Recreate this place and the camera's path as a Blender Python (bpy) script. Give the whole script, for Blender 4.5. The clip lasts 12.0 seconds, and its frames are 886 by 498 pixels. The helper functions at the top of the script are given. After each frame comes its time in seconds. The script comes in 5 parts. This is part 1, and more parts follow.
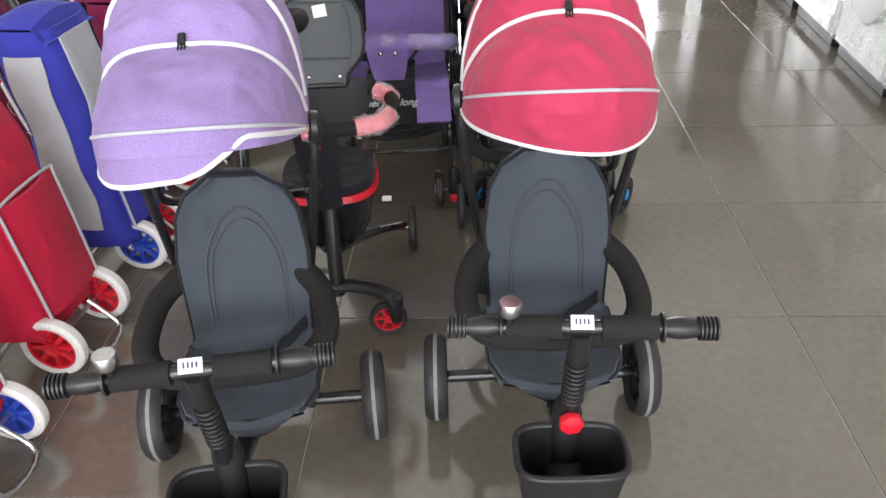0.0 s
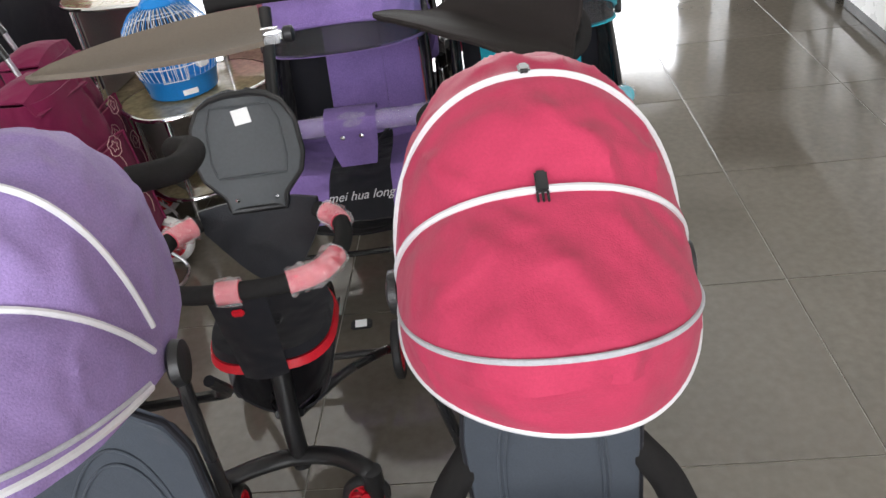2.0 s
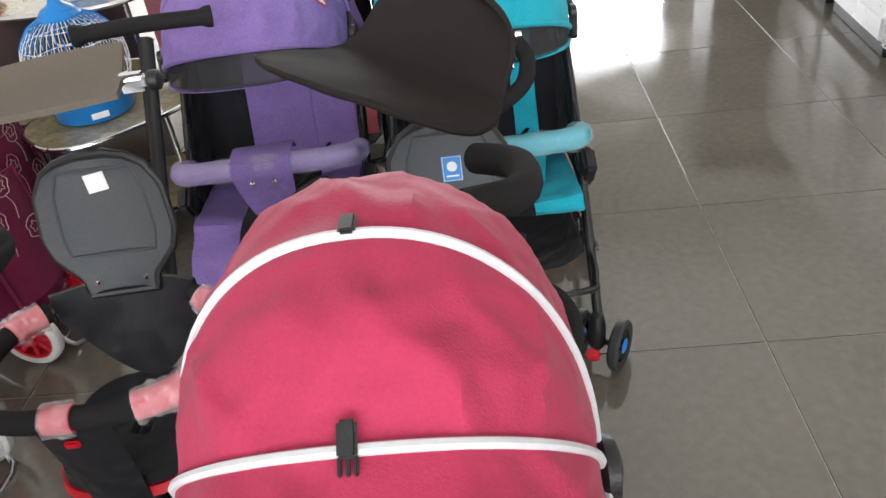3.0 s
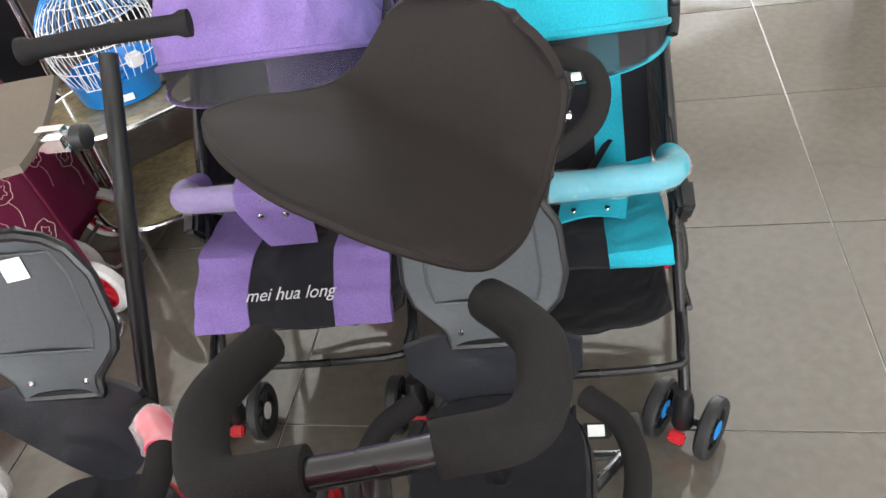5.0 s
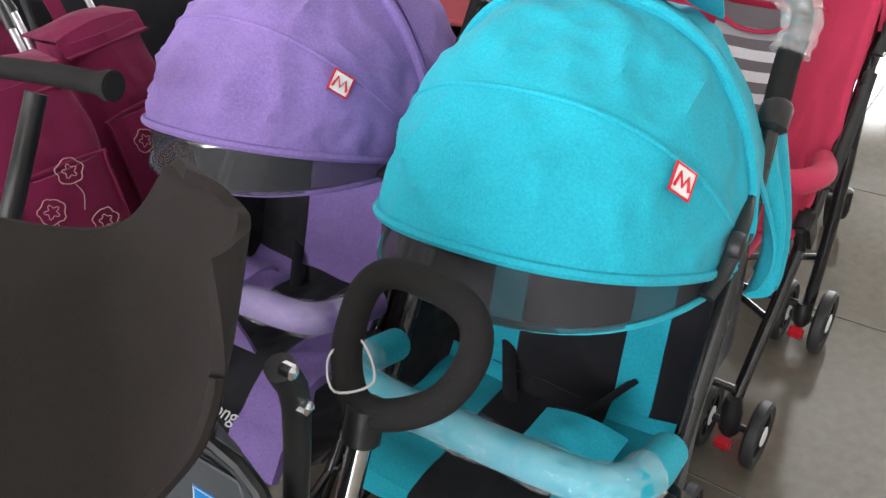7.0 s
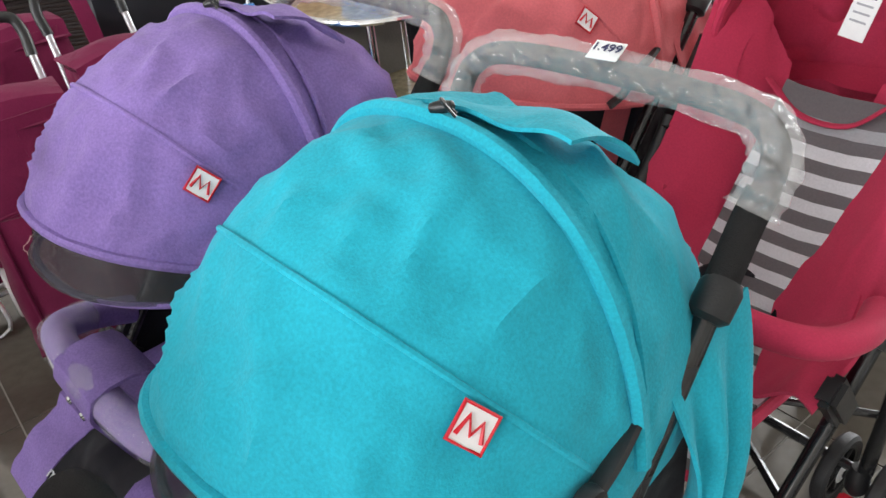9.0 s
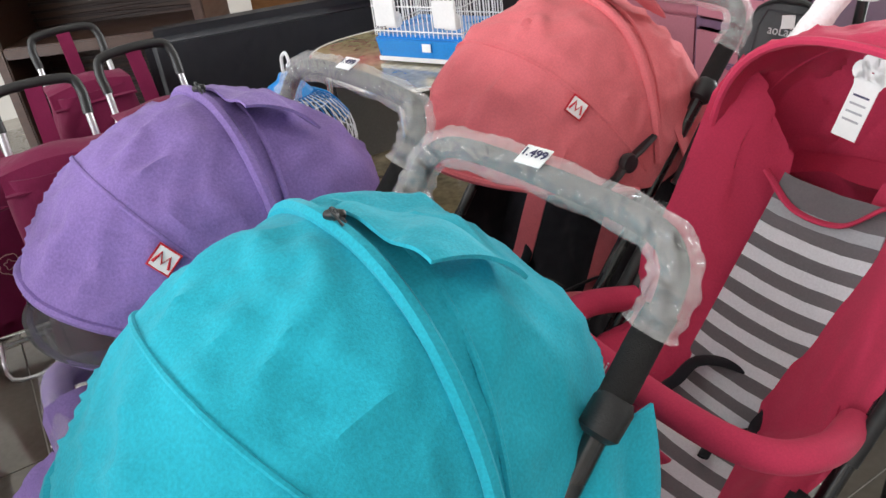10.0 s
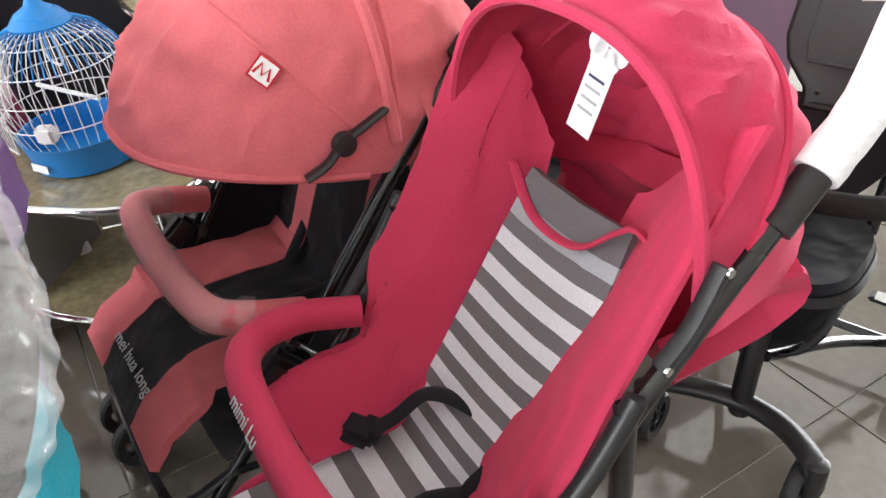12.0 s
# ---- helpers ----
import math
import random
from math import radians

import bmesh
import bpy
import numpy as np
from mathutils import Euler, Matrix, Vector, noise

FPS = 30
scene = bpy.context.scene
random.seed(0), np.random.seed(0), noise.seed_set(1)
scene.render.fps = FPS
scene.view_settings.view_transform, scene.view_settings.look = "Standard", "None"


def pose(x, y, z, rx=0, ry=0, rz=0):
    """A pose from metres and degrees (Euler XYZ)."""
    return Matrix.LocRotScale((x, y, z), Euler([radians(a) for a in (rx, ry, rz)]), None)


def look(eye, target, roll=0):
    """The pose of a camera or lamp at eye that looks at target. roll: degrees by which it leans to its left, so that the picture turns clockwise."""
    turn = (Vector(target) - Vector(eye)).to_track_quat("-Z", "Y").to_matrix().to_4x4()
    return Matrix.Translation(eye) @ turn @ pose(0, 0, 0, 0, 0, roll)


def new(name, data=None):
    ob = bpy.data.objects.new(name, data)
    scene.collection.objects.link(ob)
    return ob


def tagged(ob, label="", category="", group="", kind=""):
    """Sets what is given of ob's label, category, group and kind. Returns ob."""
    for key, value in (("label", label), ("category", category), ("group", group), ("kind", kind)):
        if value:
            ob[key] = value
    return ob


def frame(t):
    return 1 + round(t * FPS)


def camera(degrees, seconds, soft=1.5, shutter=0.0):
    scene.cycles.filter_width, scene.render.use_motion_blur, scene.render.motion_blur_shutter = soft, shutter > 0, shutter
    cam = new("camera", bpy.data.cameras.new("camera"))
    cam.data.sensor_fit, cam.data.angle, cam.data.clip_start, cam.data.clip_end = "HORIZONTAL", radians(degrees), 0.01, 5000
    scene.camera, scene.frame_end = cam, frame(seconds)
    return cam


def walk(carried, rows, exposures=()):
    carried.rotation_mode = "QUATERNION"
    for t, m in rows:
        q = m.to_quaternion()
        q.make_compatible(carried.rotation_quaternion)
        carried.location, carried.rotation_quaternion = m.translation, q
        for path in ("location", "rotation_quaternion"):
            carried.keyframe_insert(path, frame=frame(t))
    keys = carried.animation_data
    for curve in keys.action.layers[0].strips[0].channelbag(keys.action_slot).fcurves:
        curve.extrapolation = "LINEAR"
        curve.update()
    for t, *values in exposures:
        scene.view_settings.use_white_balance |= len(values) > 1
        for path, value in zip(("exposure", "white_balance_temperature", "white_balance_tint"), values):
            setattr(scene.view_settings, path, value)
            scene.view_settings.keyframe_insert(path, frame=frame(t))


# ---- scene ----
cam = camera(59.4, 12.0)
PATH = [
    (0, (0.428, 0.316, 1.326), (0.256, 1.981, 0.232), -2.0),
    (0.5, (0.474, 0.429, 1.324), (0.216, 2.074, 0.216), -4.1),
    (1, (0.455, 0.586, 1.33), (0.188, 2.235, 0.229), -6.5),
    (1.5, (0.427, 0.748, 1.322), (0.189, 2.406, 0.229), -6.9),
    (2, (0.512, 0.89, 1.333), (0.243, 2.54, 0.235), -8.5),
    (2.5, (0.591, 1.015, 1.341), (0.249, 2.649, 0.239), -7.8),
    (3, (0.622, 1.226, 1.313), (0.378, 2.854, 0.177), -8.1),
    (3.5, (0.627, 1.375, 1.302), (0.407, 2.99, 0.144), -8.8),
    (3.7, (0.66, 1.417, 1.31), (0.325, 3.012, 0.151), -11.1),
    (5.3, (0.704, 1.714, 1.287), (0.138, 3.143, 0.008), -10.8),
    (5.5, (0.741, 1.743, 1.27), (0.104, 3.135, -0.017), -3.2),
    (6, (0.927, 1.906, 1.235), (0.051, 3.14, -0.073), -5.0),
    (6.5, (0.983, 2.068, 1.254), (-0.023, 3.361, 0.107), -5.4),
    (7, (0.976, 2.242, 1.239), (-0.165, 3.434, 0.108), -5.8),
    (7.5, (1.046, 2.375, 1.247), (-0.227, 3.44, 0.131), -9.2),
    (7.7, (1.091, 2.432, 1.257), (-0.246, 3.427, 0.152), -10.5),
    (9.3, (1.002, 2.738, 1.231), (-0.428, 3.628, 0.153), -7.0),
    (9.5, (1.019, 2.771, 1.245), (-0.461, 3.647, 0.226), -7.6),
    (10, (1.1, 2.845, 1.271), (-0.476, 3.594, 0.294), -7.6),
    (10.5, (1.144, 2.938, 1.255), (-0.453, 3.644, 0.279), -8.1),
    (11, (1.111, 3.062, 1.21), (-0.423, 3.811, 0.168), -3.5),
    (11.5, (1.029, 3.209, 1.175), (-0.431, 3.921, 0.008), -3.4),
    (12, (1.045, 3.375, 1.191), (-0.434, 4.052, 0.028), -6.0),
]
walk(cam, [(t, look(eye, target, roll)) for t, eye, target, roll in PATH], [(0, 0.47), (1.5, 0.3), (2.5, 0.2), (3.7, 0.5), (5.3, 1.05), (6.0, 1.08), (7.0, 0.62), (7.7, 0.6), (9.5, 0.38), (10.5, 0.42), (11.5, 0.85), (12, 0.95)])

# world and light
world = bpy.data.worlds.new("World")
scene.world = world
world.use_nodes = True
wn = world.node_tree.nodes
sky = wn.new("ShaderNodeTexSky")
sky.sky_type, sky.sun_disc, sky.sun_elevation, sky.sun_rotation = "NISHITA", False, radians(47), radians(5)
wn["Background"].inputs["Strength"].default_value = 0.12
world.node_tree.links.new(sky.outputs[0], wn["Background"].inputs["Color"])
sun_data = bpy.data.lights.new("sun", "SUN")
sun_data.energy, sun_data.angle, sun_data.color = 2.0, radians(0.5), (1.0, 0.95, 0.88)
sun = new("sun", sun_data)
sun.matrix_world = look((0.6, 10, 7.3), (0.0, 3.2, 0))


def area(name, eye, target, sx, sy, watts, colour=(1, 1, 1)):
    d = bpy.data.lights.new(name, "AREA")
    d.shape, d.size, d.size_y, d.energy, d.color = "RECTANGLE", sx, sy, watts, colour
    ob = new(name, d)
    ob.matrix_world = look(eye, target)
    return ob


area("window_light_far", (-0.8, 10.85, 1.5), (-0.4, 0, 1.3), 6.2, 2.35, 440, (0.97, 0.98, 1.0))
area("window_light_front", (0.5, -5.4, 2.5), (0.5, 2.0, 0.8), 8.6, 4.2, 660, (0.98, 0.98, 1.0))


# materials
def mat(name, colour, rough=0.5, metal=0.0, vary=0.12, big=5.0, fine=160.0, bump=0.0, bscale=120.0, fold=0.0, fscale=9.0, spec=0.5,
        sheen=0.0, alpha=1.0, trans=0.0, coat=0.0, weave=0.0, island=0.0, stretch=(1, 1, 1)):
    m = bpy.data.materials.new(name)
    m.use_nodes = True
    nt = m.node_tree
    n, ln = nt.nodes, nt.links
    b = n["Principled BSDF"]
    tc = n.new("ShaderNodeTexCoord")
    mp = n.new("ShaderNodeMapping")
    mp.inputs["Scale"].default_value = stretch
    ln.new(tc.outputs["Object"], mp.inputs[0])
    n1, n2 = n.new("ShaderNodeTexNoise"), n.new("ShaderNodeTexNoise")
    n1.inputs["Scale"].default_value, n2.inputs["Scale"].default_value = big, fine
    n1.inputs["Detail"].default_value, n2.inputs["Detail"].default_value = 4, 2
    for x in (n1, n2):
        ln.new(mp.outputs[0], x.inputs["Vector"])
    add = n.new("ShaderNodeMath")
    add.operation = "ADD"
    ln.new(n1.outputs[0], add.inputs[0])
    ln.new(n2.outputs[0], add.inputs[1])
    src = add.outputs[0]
    if island:
        info = n.new("ShaderNodeObjectInfo")
        mix2 = n.new("ShaderNodeMath")
        mix2.operation = "MULTIPLY_ADD"
        mix2.inputs[1].default_value = island
        ln.new(info.outputs["Random"], mix2.inputs[0])
        ln.new(src, mix2.inputs[2])
        src = mix2.outputs[0]
    ramp = n.new("ShaderNodeMapRange")
    ramp.inputs["From Min"].default_value, ramp.inputs["From Max"].default_value = 0.65, 1.35
    ramp.inputs["To Min"].default_value, ramp.inputs["To Max"].default_value = 1 - vary, 1 + vary
    ramp.clamp = False
    ln.new(src, ramp.inputs["Value"])
    hsv = n.new("ShaderNodeHueSaturation")
    hsv.inputs["Color"].default_value = (*colour, 1)
    ln.new(ramp.outputs[0], hsv.inputs["Value"])
    ln.new(hsv.outputs[0], b.inputs["Base Color"])
    rr = n.new("ShaderNodeMapRange")
    rr.inputs["From Min"].default_value, rr.inputs["From Max"].default_value = 0.3, 0.7
    rr.inputs["To Min"].default_value, rr.inputs["To Max"].default_value = max(rough - 0.07, 0.02), min(rough + 0.09, 1)
    ln.new(n1.outputs[0], rr.inputs["Value"])
    ln.new(rr.outputs[0], b.inputs["Roughness"])
    b.inputs["Metallic"].default_value = metal
    b.inputs["Specular IOR Level"].default_value = spec
    b.inputs["Sheen Weight"].default_value = sheen
    b.inputs["Alpha"].default_value = alpha
    b.inputs["Transmission Weight"].default_value = trans
    b.inputs["Coat Weight"].default_value = coat
    last = None
    if fold:
        f = n.new("ShaderNodeTexNoise")
        f.inputs["Scale"].default_value, f.inputs["Detail"].default_value, f.inputs["Distortion"].default_value = fscale, 2, 0.25
        ln.new(mp.outputs[0], f.inputs["Vector"])
        bp = n.new("ShaderNodeBump")
        bp.inputs["Strength"].default_value, bp.inputs["Distance"].default_value = fold, 0.045
        ln.new(f.outputs[0], bp.inputs["Height"])
        last = bp
        cr = n.new("ShaderNodeTexNoise")
        cr.noise_type = "RIDGED_MULTIFRACTAL"
        cr.inputs["Scale"].default_value, cr.inputs["Detail"].default_value, cr.inputs["Distortion"].default_value = fscale * 1.7, 3, 0.35
        ln.new(mp.outputs[0], cr.inputs["Vector"])
        bp = n.new("ShaderNodeBump")
        bp.inputs["Strength"].default_value, bp.inputs["Distance"].default_value = fold, 0.017
        ln.new(cr.outputs[0], bp.inputs["Height"])
        ln.new(last.outputs[0], bp.inputs["Normal"])
        last = bp
    if bump:
        bp = n.new("ShaderNodeBump")
        bp.inputs["Strength"].default_value, bp.inputs["Distance"].default_value = bump, 0.002
        if weave:
            wv = n.new("ShaderNodeTexChecker")
            wv.inputs["Scale"].default_value = weave
            ln.new(mp.outputs[0], wv.inputs["Vector"])
            ln.new(wv.outputs["Fac"], bp.inputs["Height"])
        else:
            t = n.new("ShaderNodeTexNoise")
            t.inputs["Scale"].default_value = bscale
            ln.new(mp.outputs[0], t.inputs["Vector"])
            ln.new(t.outputs[0], bp.inputs["Height"])
        if last:
            ln.new(last.outputs[0], bp.inputs["Normal"])
        last = bp
    if last:
        ln.new(last.outputs[0], b.inputs["Normal"])
    return m


def cloth(name, colour, fold=0.5, vary=0.1, fine=300.0, rough=0.85, fscale=9.0, sheen=0.07):
    return mat(name, colour, rough, vary=vary, fine=fine, bump=0.25, bscale=500, fold=fold, fscale=fscale, sheen=sheen, spec=0.25)


LILAC = cloth("lilac_melange_cloth", (0.255, 0.18, 0.385), vary=0.24, fine=420, fold=0.4)
CRIMSON = cloth("crimson_cloth", (0.42, 0.033, 0.085), fold=0.5, rough=0.7)
PURPLE = cloth("purple_cloth", (0.235, 0.155, 0.41), vary=0.24, fold=0.4)
TEAL = cloth("teal_cloth", (0.018, 0.40, 0.52), vary=0.18, fold=0.4)
SALMON = cloth("salmon_cloth", (0.66, 0.15, 0.17), vary=0.12, fold=0.4)
RED = cloth("red_cloth", (0.57, 0.042, 0.105), fold=0.4, fscale=7)
MAGENTA = cloth("magenta_cloth", (0.185, 0.011, 0.058), fold=0.4, vary=0.15)
BLUECLOTH = cloth("blue_cloth", (0.035, 0.04, 0.33), fold=0.3)
GREYCLOTH = cloth("pale_grey_cloth", (0.42, 0.43, 0.46), fold=0.3)
SLATE = cloth("slate_grey_seat_cloth", (0.052, 0.062, 0.078), fold=0.25, rough=0.7, sheen=0.1)
BLACKCLOTH = cloth("black_cloth", (0.012, 0.012, 0.016), fold=0.5, sheen=0.1)
LEATHER = mat("black_leatherette", (0.016, 0.017, 0.022), 0.45, bump=0.3, bscale=300, fold=0.2)
VISORCLOTH = mat("dark_taupe_visor_cloth", (0.023, 0.019, 0.018), 0.82, bump=0.3, bscale=600, vary=0.1, spec=0.15)
TAUPE = mat("taupe_visor_cloth", (0.14, 0.115, 0.09), 0.75, bump=0.3, bscale=600, vary=0.1)
BLACK = mat("black_plastic", (0.014, 0.014, 0.015), 0.38, bump=0.15, bscale=400)
STEEL = mat("black_painted_steel", (0.012, 0.012, 0.013), 0.25, coat=0.3)
FOAM = mat("black_foam", (0.02, 0.019, 0.019), 0.9, bump=0.5, bscale=700, spec=0.2)
GREYPLASTIC = mat("charcoal_plastic", (0.055, 0.062, 0.068), 0.5, bump=0.2, bscale=500)
RUBBER = mat("black_rubber_tyre", (0.022, 0.022, 0.023), 0.55, bump=0.3, bscale=200, vary=0.25)
GREYRUB = mat("worn_grey_tread_line", (0.2, 0.2, 0.2), 0.7, vary=0.3)
CHROME = mat("chrome", (0.75, 0.75, 0.76), 0.12, 1.0, vary=0.05)
ALU = mat("brushed_aluminium", (0.6, 0.6, 0.62), 0.3, 1.0, vary=0.1)
WHITE = mat("white_piping", (0.62, 0.62, 0.64), 0.6, vary=0.06)
WHITEPL = mat("white_plastic", (0.8, 0.8, 0.8), 0.35, vary=0.04)
PAPER = mat("white_paper", (0.85, 0.86, 0.86), 0.7, vary=0.03)
INK = mat("dark_ink", (0.05, 0.05, 0.12), 0.6)
REDPL = mat("red_plastic", (0.6, 0.01, 0.025), 0.35)
BLUEPL = mat("bright_blue_plastic", (0.01, 0.22, 0.62), 0.3)
PINKFOAM = mat("coral_pink_foam", (0.75, 0.07, 0.12), 0.7, bump=0.3, bscale=300)
WHITEFOAM = mat("white_foam_sleeve", (0.85, 0.85, 0.86), 0.8, bump=0.4, bscale=60)
WHITERUB = mat("white_rubber_tyre", (0.72, 0.70, 0.68), 0.6, vary=0.15)
BLUERIM = mat("blue_plastic_rim", (0.02, 0.06, 0.42), 0.35)
WRAP = mat("clear_crinkled_wrap", (1, 1, 1), 0.08, alpha=0.25, bump=0.5, bscale=45, fold=0.6, fscale=26, spec=1.0, vary=0.02)
BARWRAP = mat("thin_clear_wrap", (1, 1, 1), 0.08, alpha=0.16, bump=0.7, bscale=60, fold=0.6, fscale=30, spec=1.0, vary=0.02)
MESH = mat("dark_mesh_netting", (0.03, 0.03, 0.036), 0.6, alpha=0.55, spec=0.6)
WOOD = mat("dark_brown_wood", (0.06, 0.03, 0.02), 0.4, stretch=(1, 1, 8), vary=0.3, fine=40)
PINEWOOD = mat("orange_pine_board", (0.42, 0.2, 0.08), 0.5, stretch=(1, 1, 6), vary=0.25, fine=30)
WICKER = mat("dark_wicker", (0.025, 0.012, 0.01), 0.6, bump=1.0, weave=90, vary=0.3)
MARBLE = mat("beige_marble_print_glass", (0.32, 0.27, 0.16), 0.1, vary=0.35, big=14, fine=50, coat=0.6)
SMOKE = mat("smoked_glass", (0.16, 0.16, 0.15), 0.06, vary=0.1, coat=0.8)
WALL = mat("painted_wall", (0.62, 0.60, 0.56), 0.85, vary=0.05, big=2, bump=0.2, bscale=150)
CEIL = mat("white_ceiling", (0.8, 0.8, 0.78), 0.9, vary=0.03, big=1.5)
TILE = mat("polished_grey_porcelain", (0.137, 0.122, 0.1), 0.09, vary=0.16, big=2.2, fine=40, island=0.12, bump=0.02, bscale=8, spec=1.0)
GROUT = mat("pale_grout", (0.36, 0.34, 0.3), 0.8, vary=0.2)
ENAMEL = mat("white_enamel", (0.75, 0.76, 0.76), 0.25, vary=0.04)
CARDPINK = mat("pink_plastic_drawer", (0.55, 0.2, 0.26), 0.45, vary=0.06)
CARDMAUVE = mat("mauve_plastic_drawer", (0.22, 0.12, 0.2), 0.45, vary=0.06)
DARKCAB = mat("dark_walnut_veneer", (0.045, 0.03, 0.024), 0.4, stretch=(1, 1, 6), vary=0.25, fine=30)
STRIPEG = cloth("grey_striped_cloth", (0.165, 0.15, 0.16), fold=0.2)
STRIPEW = cloth("white_stripe_cloth", (0.72, 0.72, 0.76), fold=0.2)
GOLDTH = mat("pale_pink_thread", (0.6, 0.35, 0.35), 0.7)
GLASS = mat("window_glass", (1, 1, 1), 0.02, alpha=0.12, spec=0.5, vary=0.0)


# mesh helpers
def V(*a):
    return Vector(a)


def part(name, bm, material, parent, label="", smooth=True):
    me = bpy.data.meshes.new(name)
    bmesh.ops.recalc_face_normals(bm, faces=bm.faces)
    if smooth:
        for f in bm.faces:
            f.smooth = True
    bm.to_mesh(me)
    bm.free()
    me.materials.append(material)
    ob = new(name, me)
    ob.parent = parent
    if label:
        ob["label"] = label
    if smooth:
        me.set_sharp_from_angle(angle=radians(38))
    return ob


def thing(name, m, label, category, group="", kind=""):
    ob = new(name)
    ob.matrix_basis = m
    ob.empty_display_size = 0.1
    return tagged(ob, label, category, group, kind)


def spline(pts, res=6, closed=False):
    pts = [Vector(p) for p in pts]
    n = len(pts)
    out = []
    for i in range(n if closed else n - 1):
        p1, p2 = pts[i], pts[(i + 1) % n]
        p0 = pts[i - 1] if (i or closed) else p1 * 2 - p2
        p3 = pts[(i + 2) % n] if (i + 2 < n or closed) else p2 * 2 - p1
        for k in range(res):
            t = k / res
            out.append(0.5 * ((2 * p1) + (p2 - p0) * t + (2 * p0 - 5 * p1 + 4 * p2 - p3) * t * t + (3 * p1 - p0 - 3 * p2 + p3) * t ** 3))
    if not closed:
        out.append(pts[-1])
    return out


def tube(pts, r, seg=10, closed=False, res=6, bm=None, flat=1.0, bumpy=0.0):
    """A round bar along a smooth line; r may be a function of 0..1."""
    bm = bm or bmesh.new()
    line = spline(pts, res, closed) if res > 1 else [Vector(p) for p in pts]
    n = len(line)
    rings, prev = [], None
    for i, p in enumerate(line):
        a = line[i - 1] if (i or closed) else p
        b = line[(i + 1) % n] if (i < n - 1 or closed) else p
        d = (b - a).normalized()
        if prev is None:
            prev = d.orthogonal().normalized() if abs(d.z) > 0.9 else d.cross(V(0, 0, 1)).normalized()
        prev = (prev - d * prev.dot(d)).normalized()
        side = d.cross(prev)
        rad = r(i / max(n - 1, 1)) if callable(r) else r
        ring = []
        for k in range(seg):
            an = 2 * math.pi * k / seg
            rr = rad * (1 + bumpy * noise.noise(p * 60 + V(k, 0, 0)))
            ring.append(bm.verts.new(p + prev * math.cos(an) * rr + side * math.sin(an) * rr * flat))
        rings.append(ring)
    m = n if closed else n - 1
    for i in range(m):
        a, b = rings[i], rings[(i + 1) % n]
        for k in range(seg):
            bm.faces.new((a[k], a[(k + 1) % seg], b[(k + 1) % seg], b[k]))
    if not closed:
        bm.faces.new(rings[0][::-1])
        bm.faces.new(rings[-1])
    return bm


def rbox(sx, sy, sz, m=None, bevel=0.004, seg=2, bm=None, taper=1.0):
    """A box with rounded edges, standing on its base at the pose m."""
    own = bmesh.new()
    bmesh.ops.create_cube(own, size=1)
    for v in own.verts:
        k = taper if v.co.z < 0 else 1.0
        v.co = V(v.co.x * sx * k, v.co.y * sy * k, (v.co.z + 0.5) * sz)
    if bevel:
        bmesh.ops.bevel(own, geom=own.edges[:], offset=bevel, segments=seg, affect="EDGES")
    if m is not None:
        own.transform(m)
    if bm is None:
        return own
    me = bpy.data.meshes.new("tmp")
    own.to_mesh(me)
    bm.from_mesh(me)
    bpy.data.meshes.remove(me)
    own.free()
    return bm


def lathe(profile, m=None, seg=24, bm=None, closed=False):
    """A profile of (radius, height) turned about local z, then posed by m."""
    bm = bm or bmesh.new()
    m = m or Matrix()
    rings = []
    for r, h in profile:
        rings.append([bm.verts.new(m @ V(max(r, 1e-4) * math.cos(2 * math.pi * k / seg), max(r, 1e-4) * math.sin(2 * math.pi * k / seg), h)) for k in range(seg)])
    nn = len(rings)
    for i in range(nn if closed else nn - 1):
        a, b = rings[i], rings[(i + 1) % nn]
        for k in range(seg):
            bm.faces.new((a[k], a[(k + 1) % seg], b[(k + 1) % seg], b[k]))
    if not closed:
        bm.faces.new(rings[0][::-1])
        bm.faces.new(rings[-1])
    return bm


def sheet(fn, nu, nv, thick=0.006, bm=None):
    """A cloth or shell from fn(u, v), both 0..1, with thickness."""
    bm = bm or bmesh.new()
    P = [[Vector(fn(i / nu, j / nv)) for j in range(nv + 1)] for i in range(nu + 1)]
    A, B = [], []
    for i in range(nu + 1):
        ra, rb = [], []
        for j in range(nv + 1):
            du = P[min(i + 1, nu)][j] - P[max(i - 1, 0)][j]
            dv = P[i][min(j + 1, nv)] - P[i][max(j - 1, 0)]
            nn = du.cross(dv)
            nn = nn.normalized() if nn.length > 1e-9 else V(0, 0, 1)
            ra.append(bm.verts.new(P[i][j] + nn * thick / 2))
            rb.append(bm.verts.new(P[i][j] - nn * thick / 2))
        A.append(ra)
        B.append(rb)
    for i in range(nu):
        for j in range(nv):
            bm.faces.new((A[i][j], A[i + 1][j], A[i + 1][j + 1], A[i][j + 1]))
            bm.faces.new((B[i][j], B[i][j + 1], B[i + 1][j + 1], B[i + 1][j]))
    for i in range(nu):
        for j in (0, nv):
            bm.faces.new((A[i][j], B[i][j], B[i + 1][j], A[i + 1][j]))
    for j in range(nv):
        for i in (0, nu):
            bm.faces.new((A[i][j], A[i][j + 1], B[i][j + 1], B[i][j]))
    return bm


def disc_m(p, axis="x", flip=1):
    """The pose of a lathe whose axis runs along x or y."""
    turn = Matrix.Rotation(radians(90) * flip, 4, "Y") if axis == "x" else Matrix.Rotation(radians(-90) * flip, 4, "X")
    return Matrix.Translation(p) @ turn


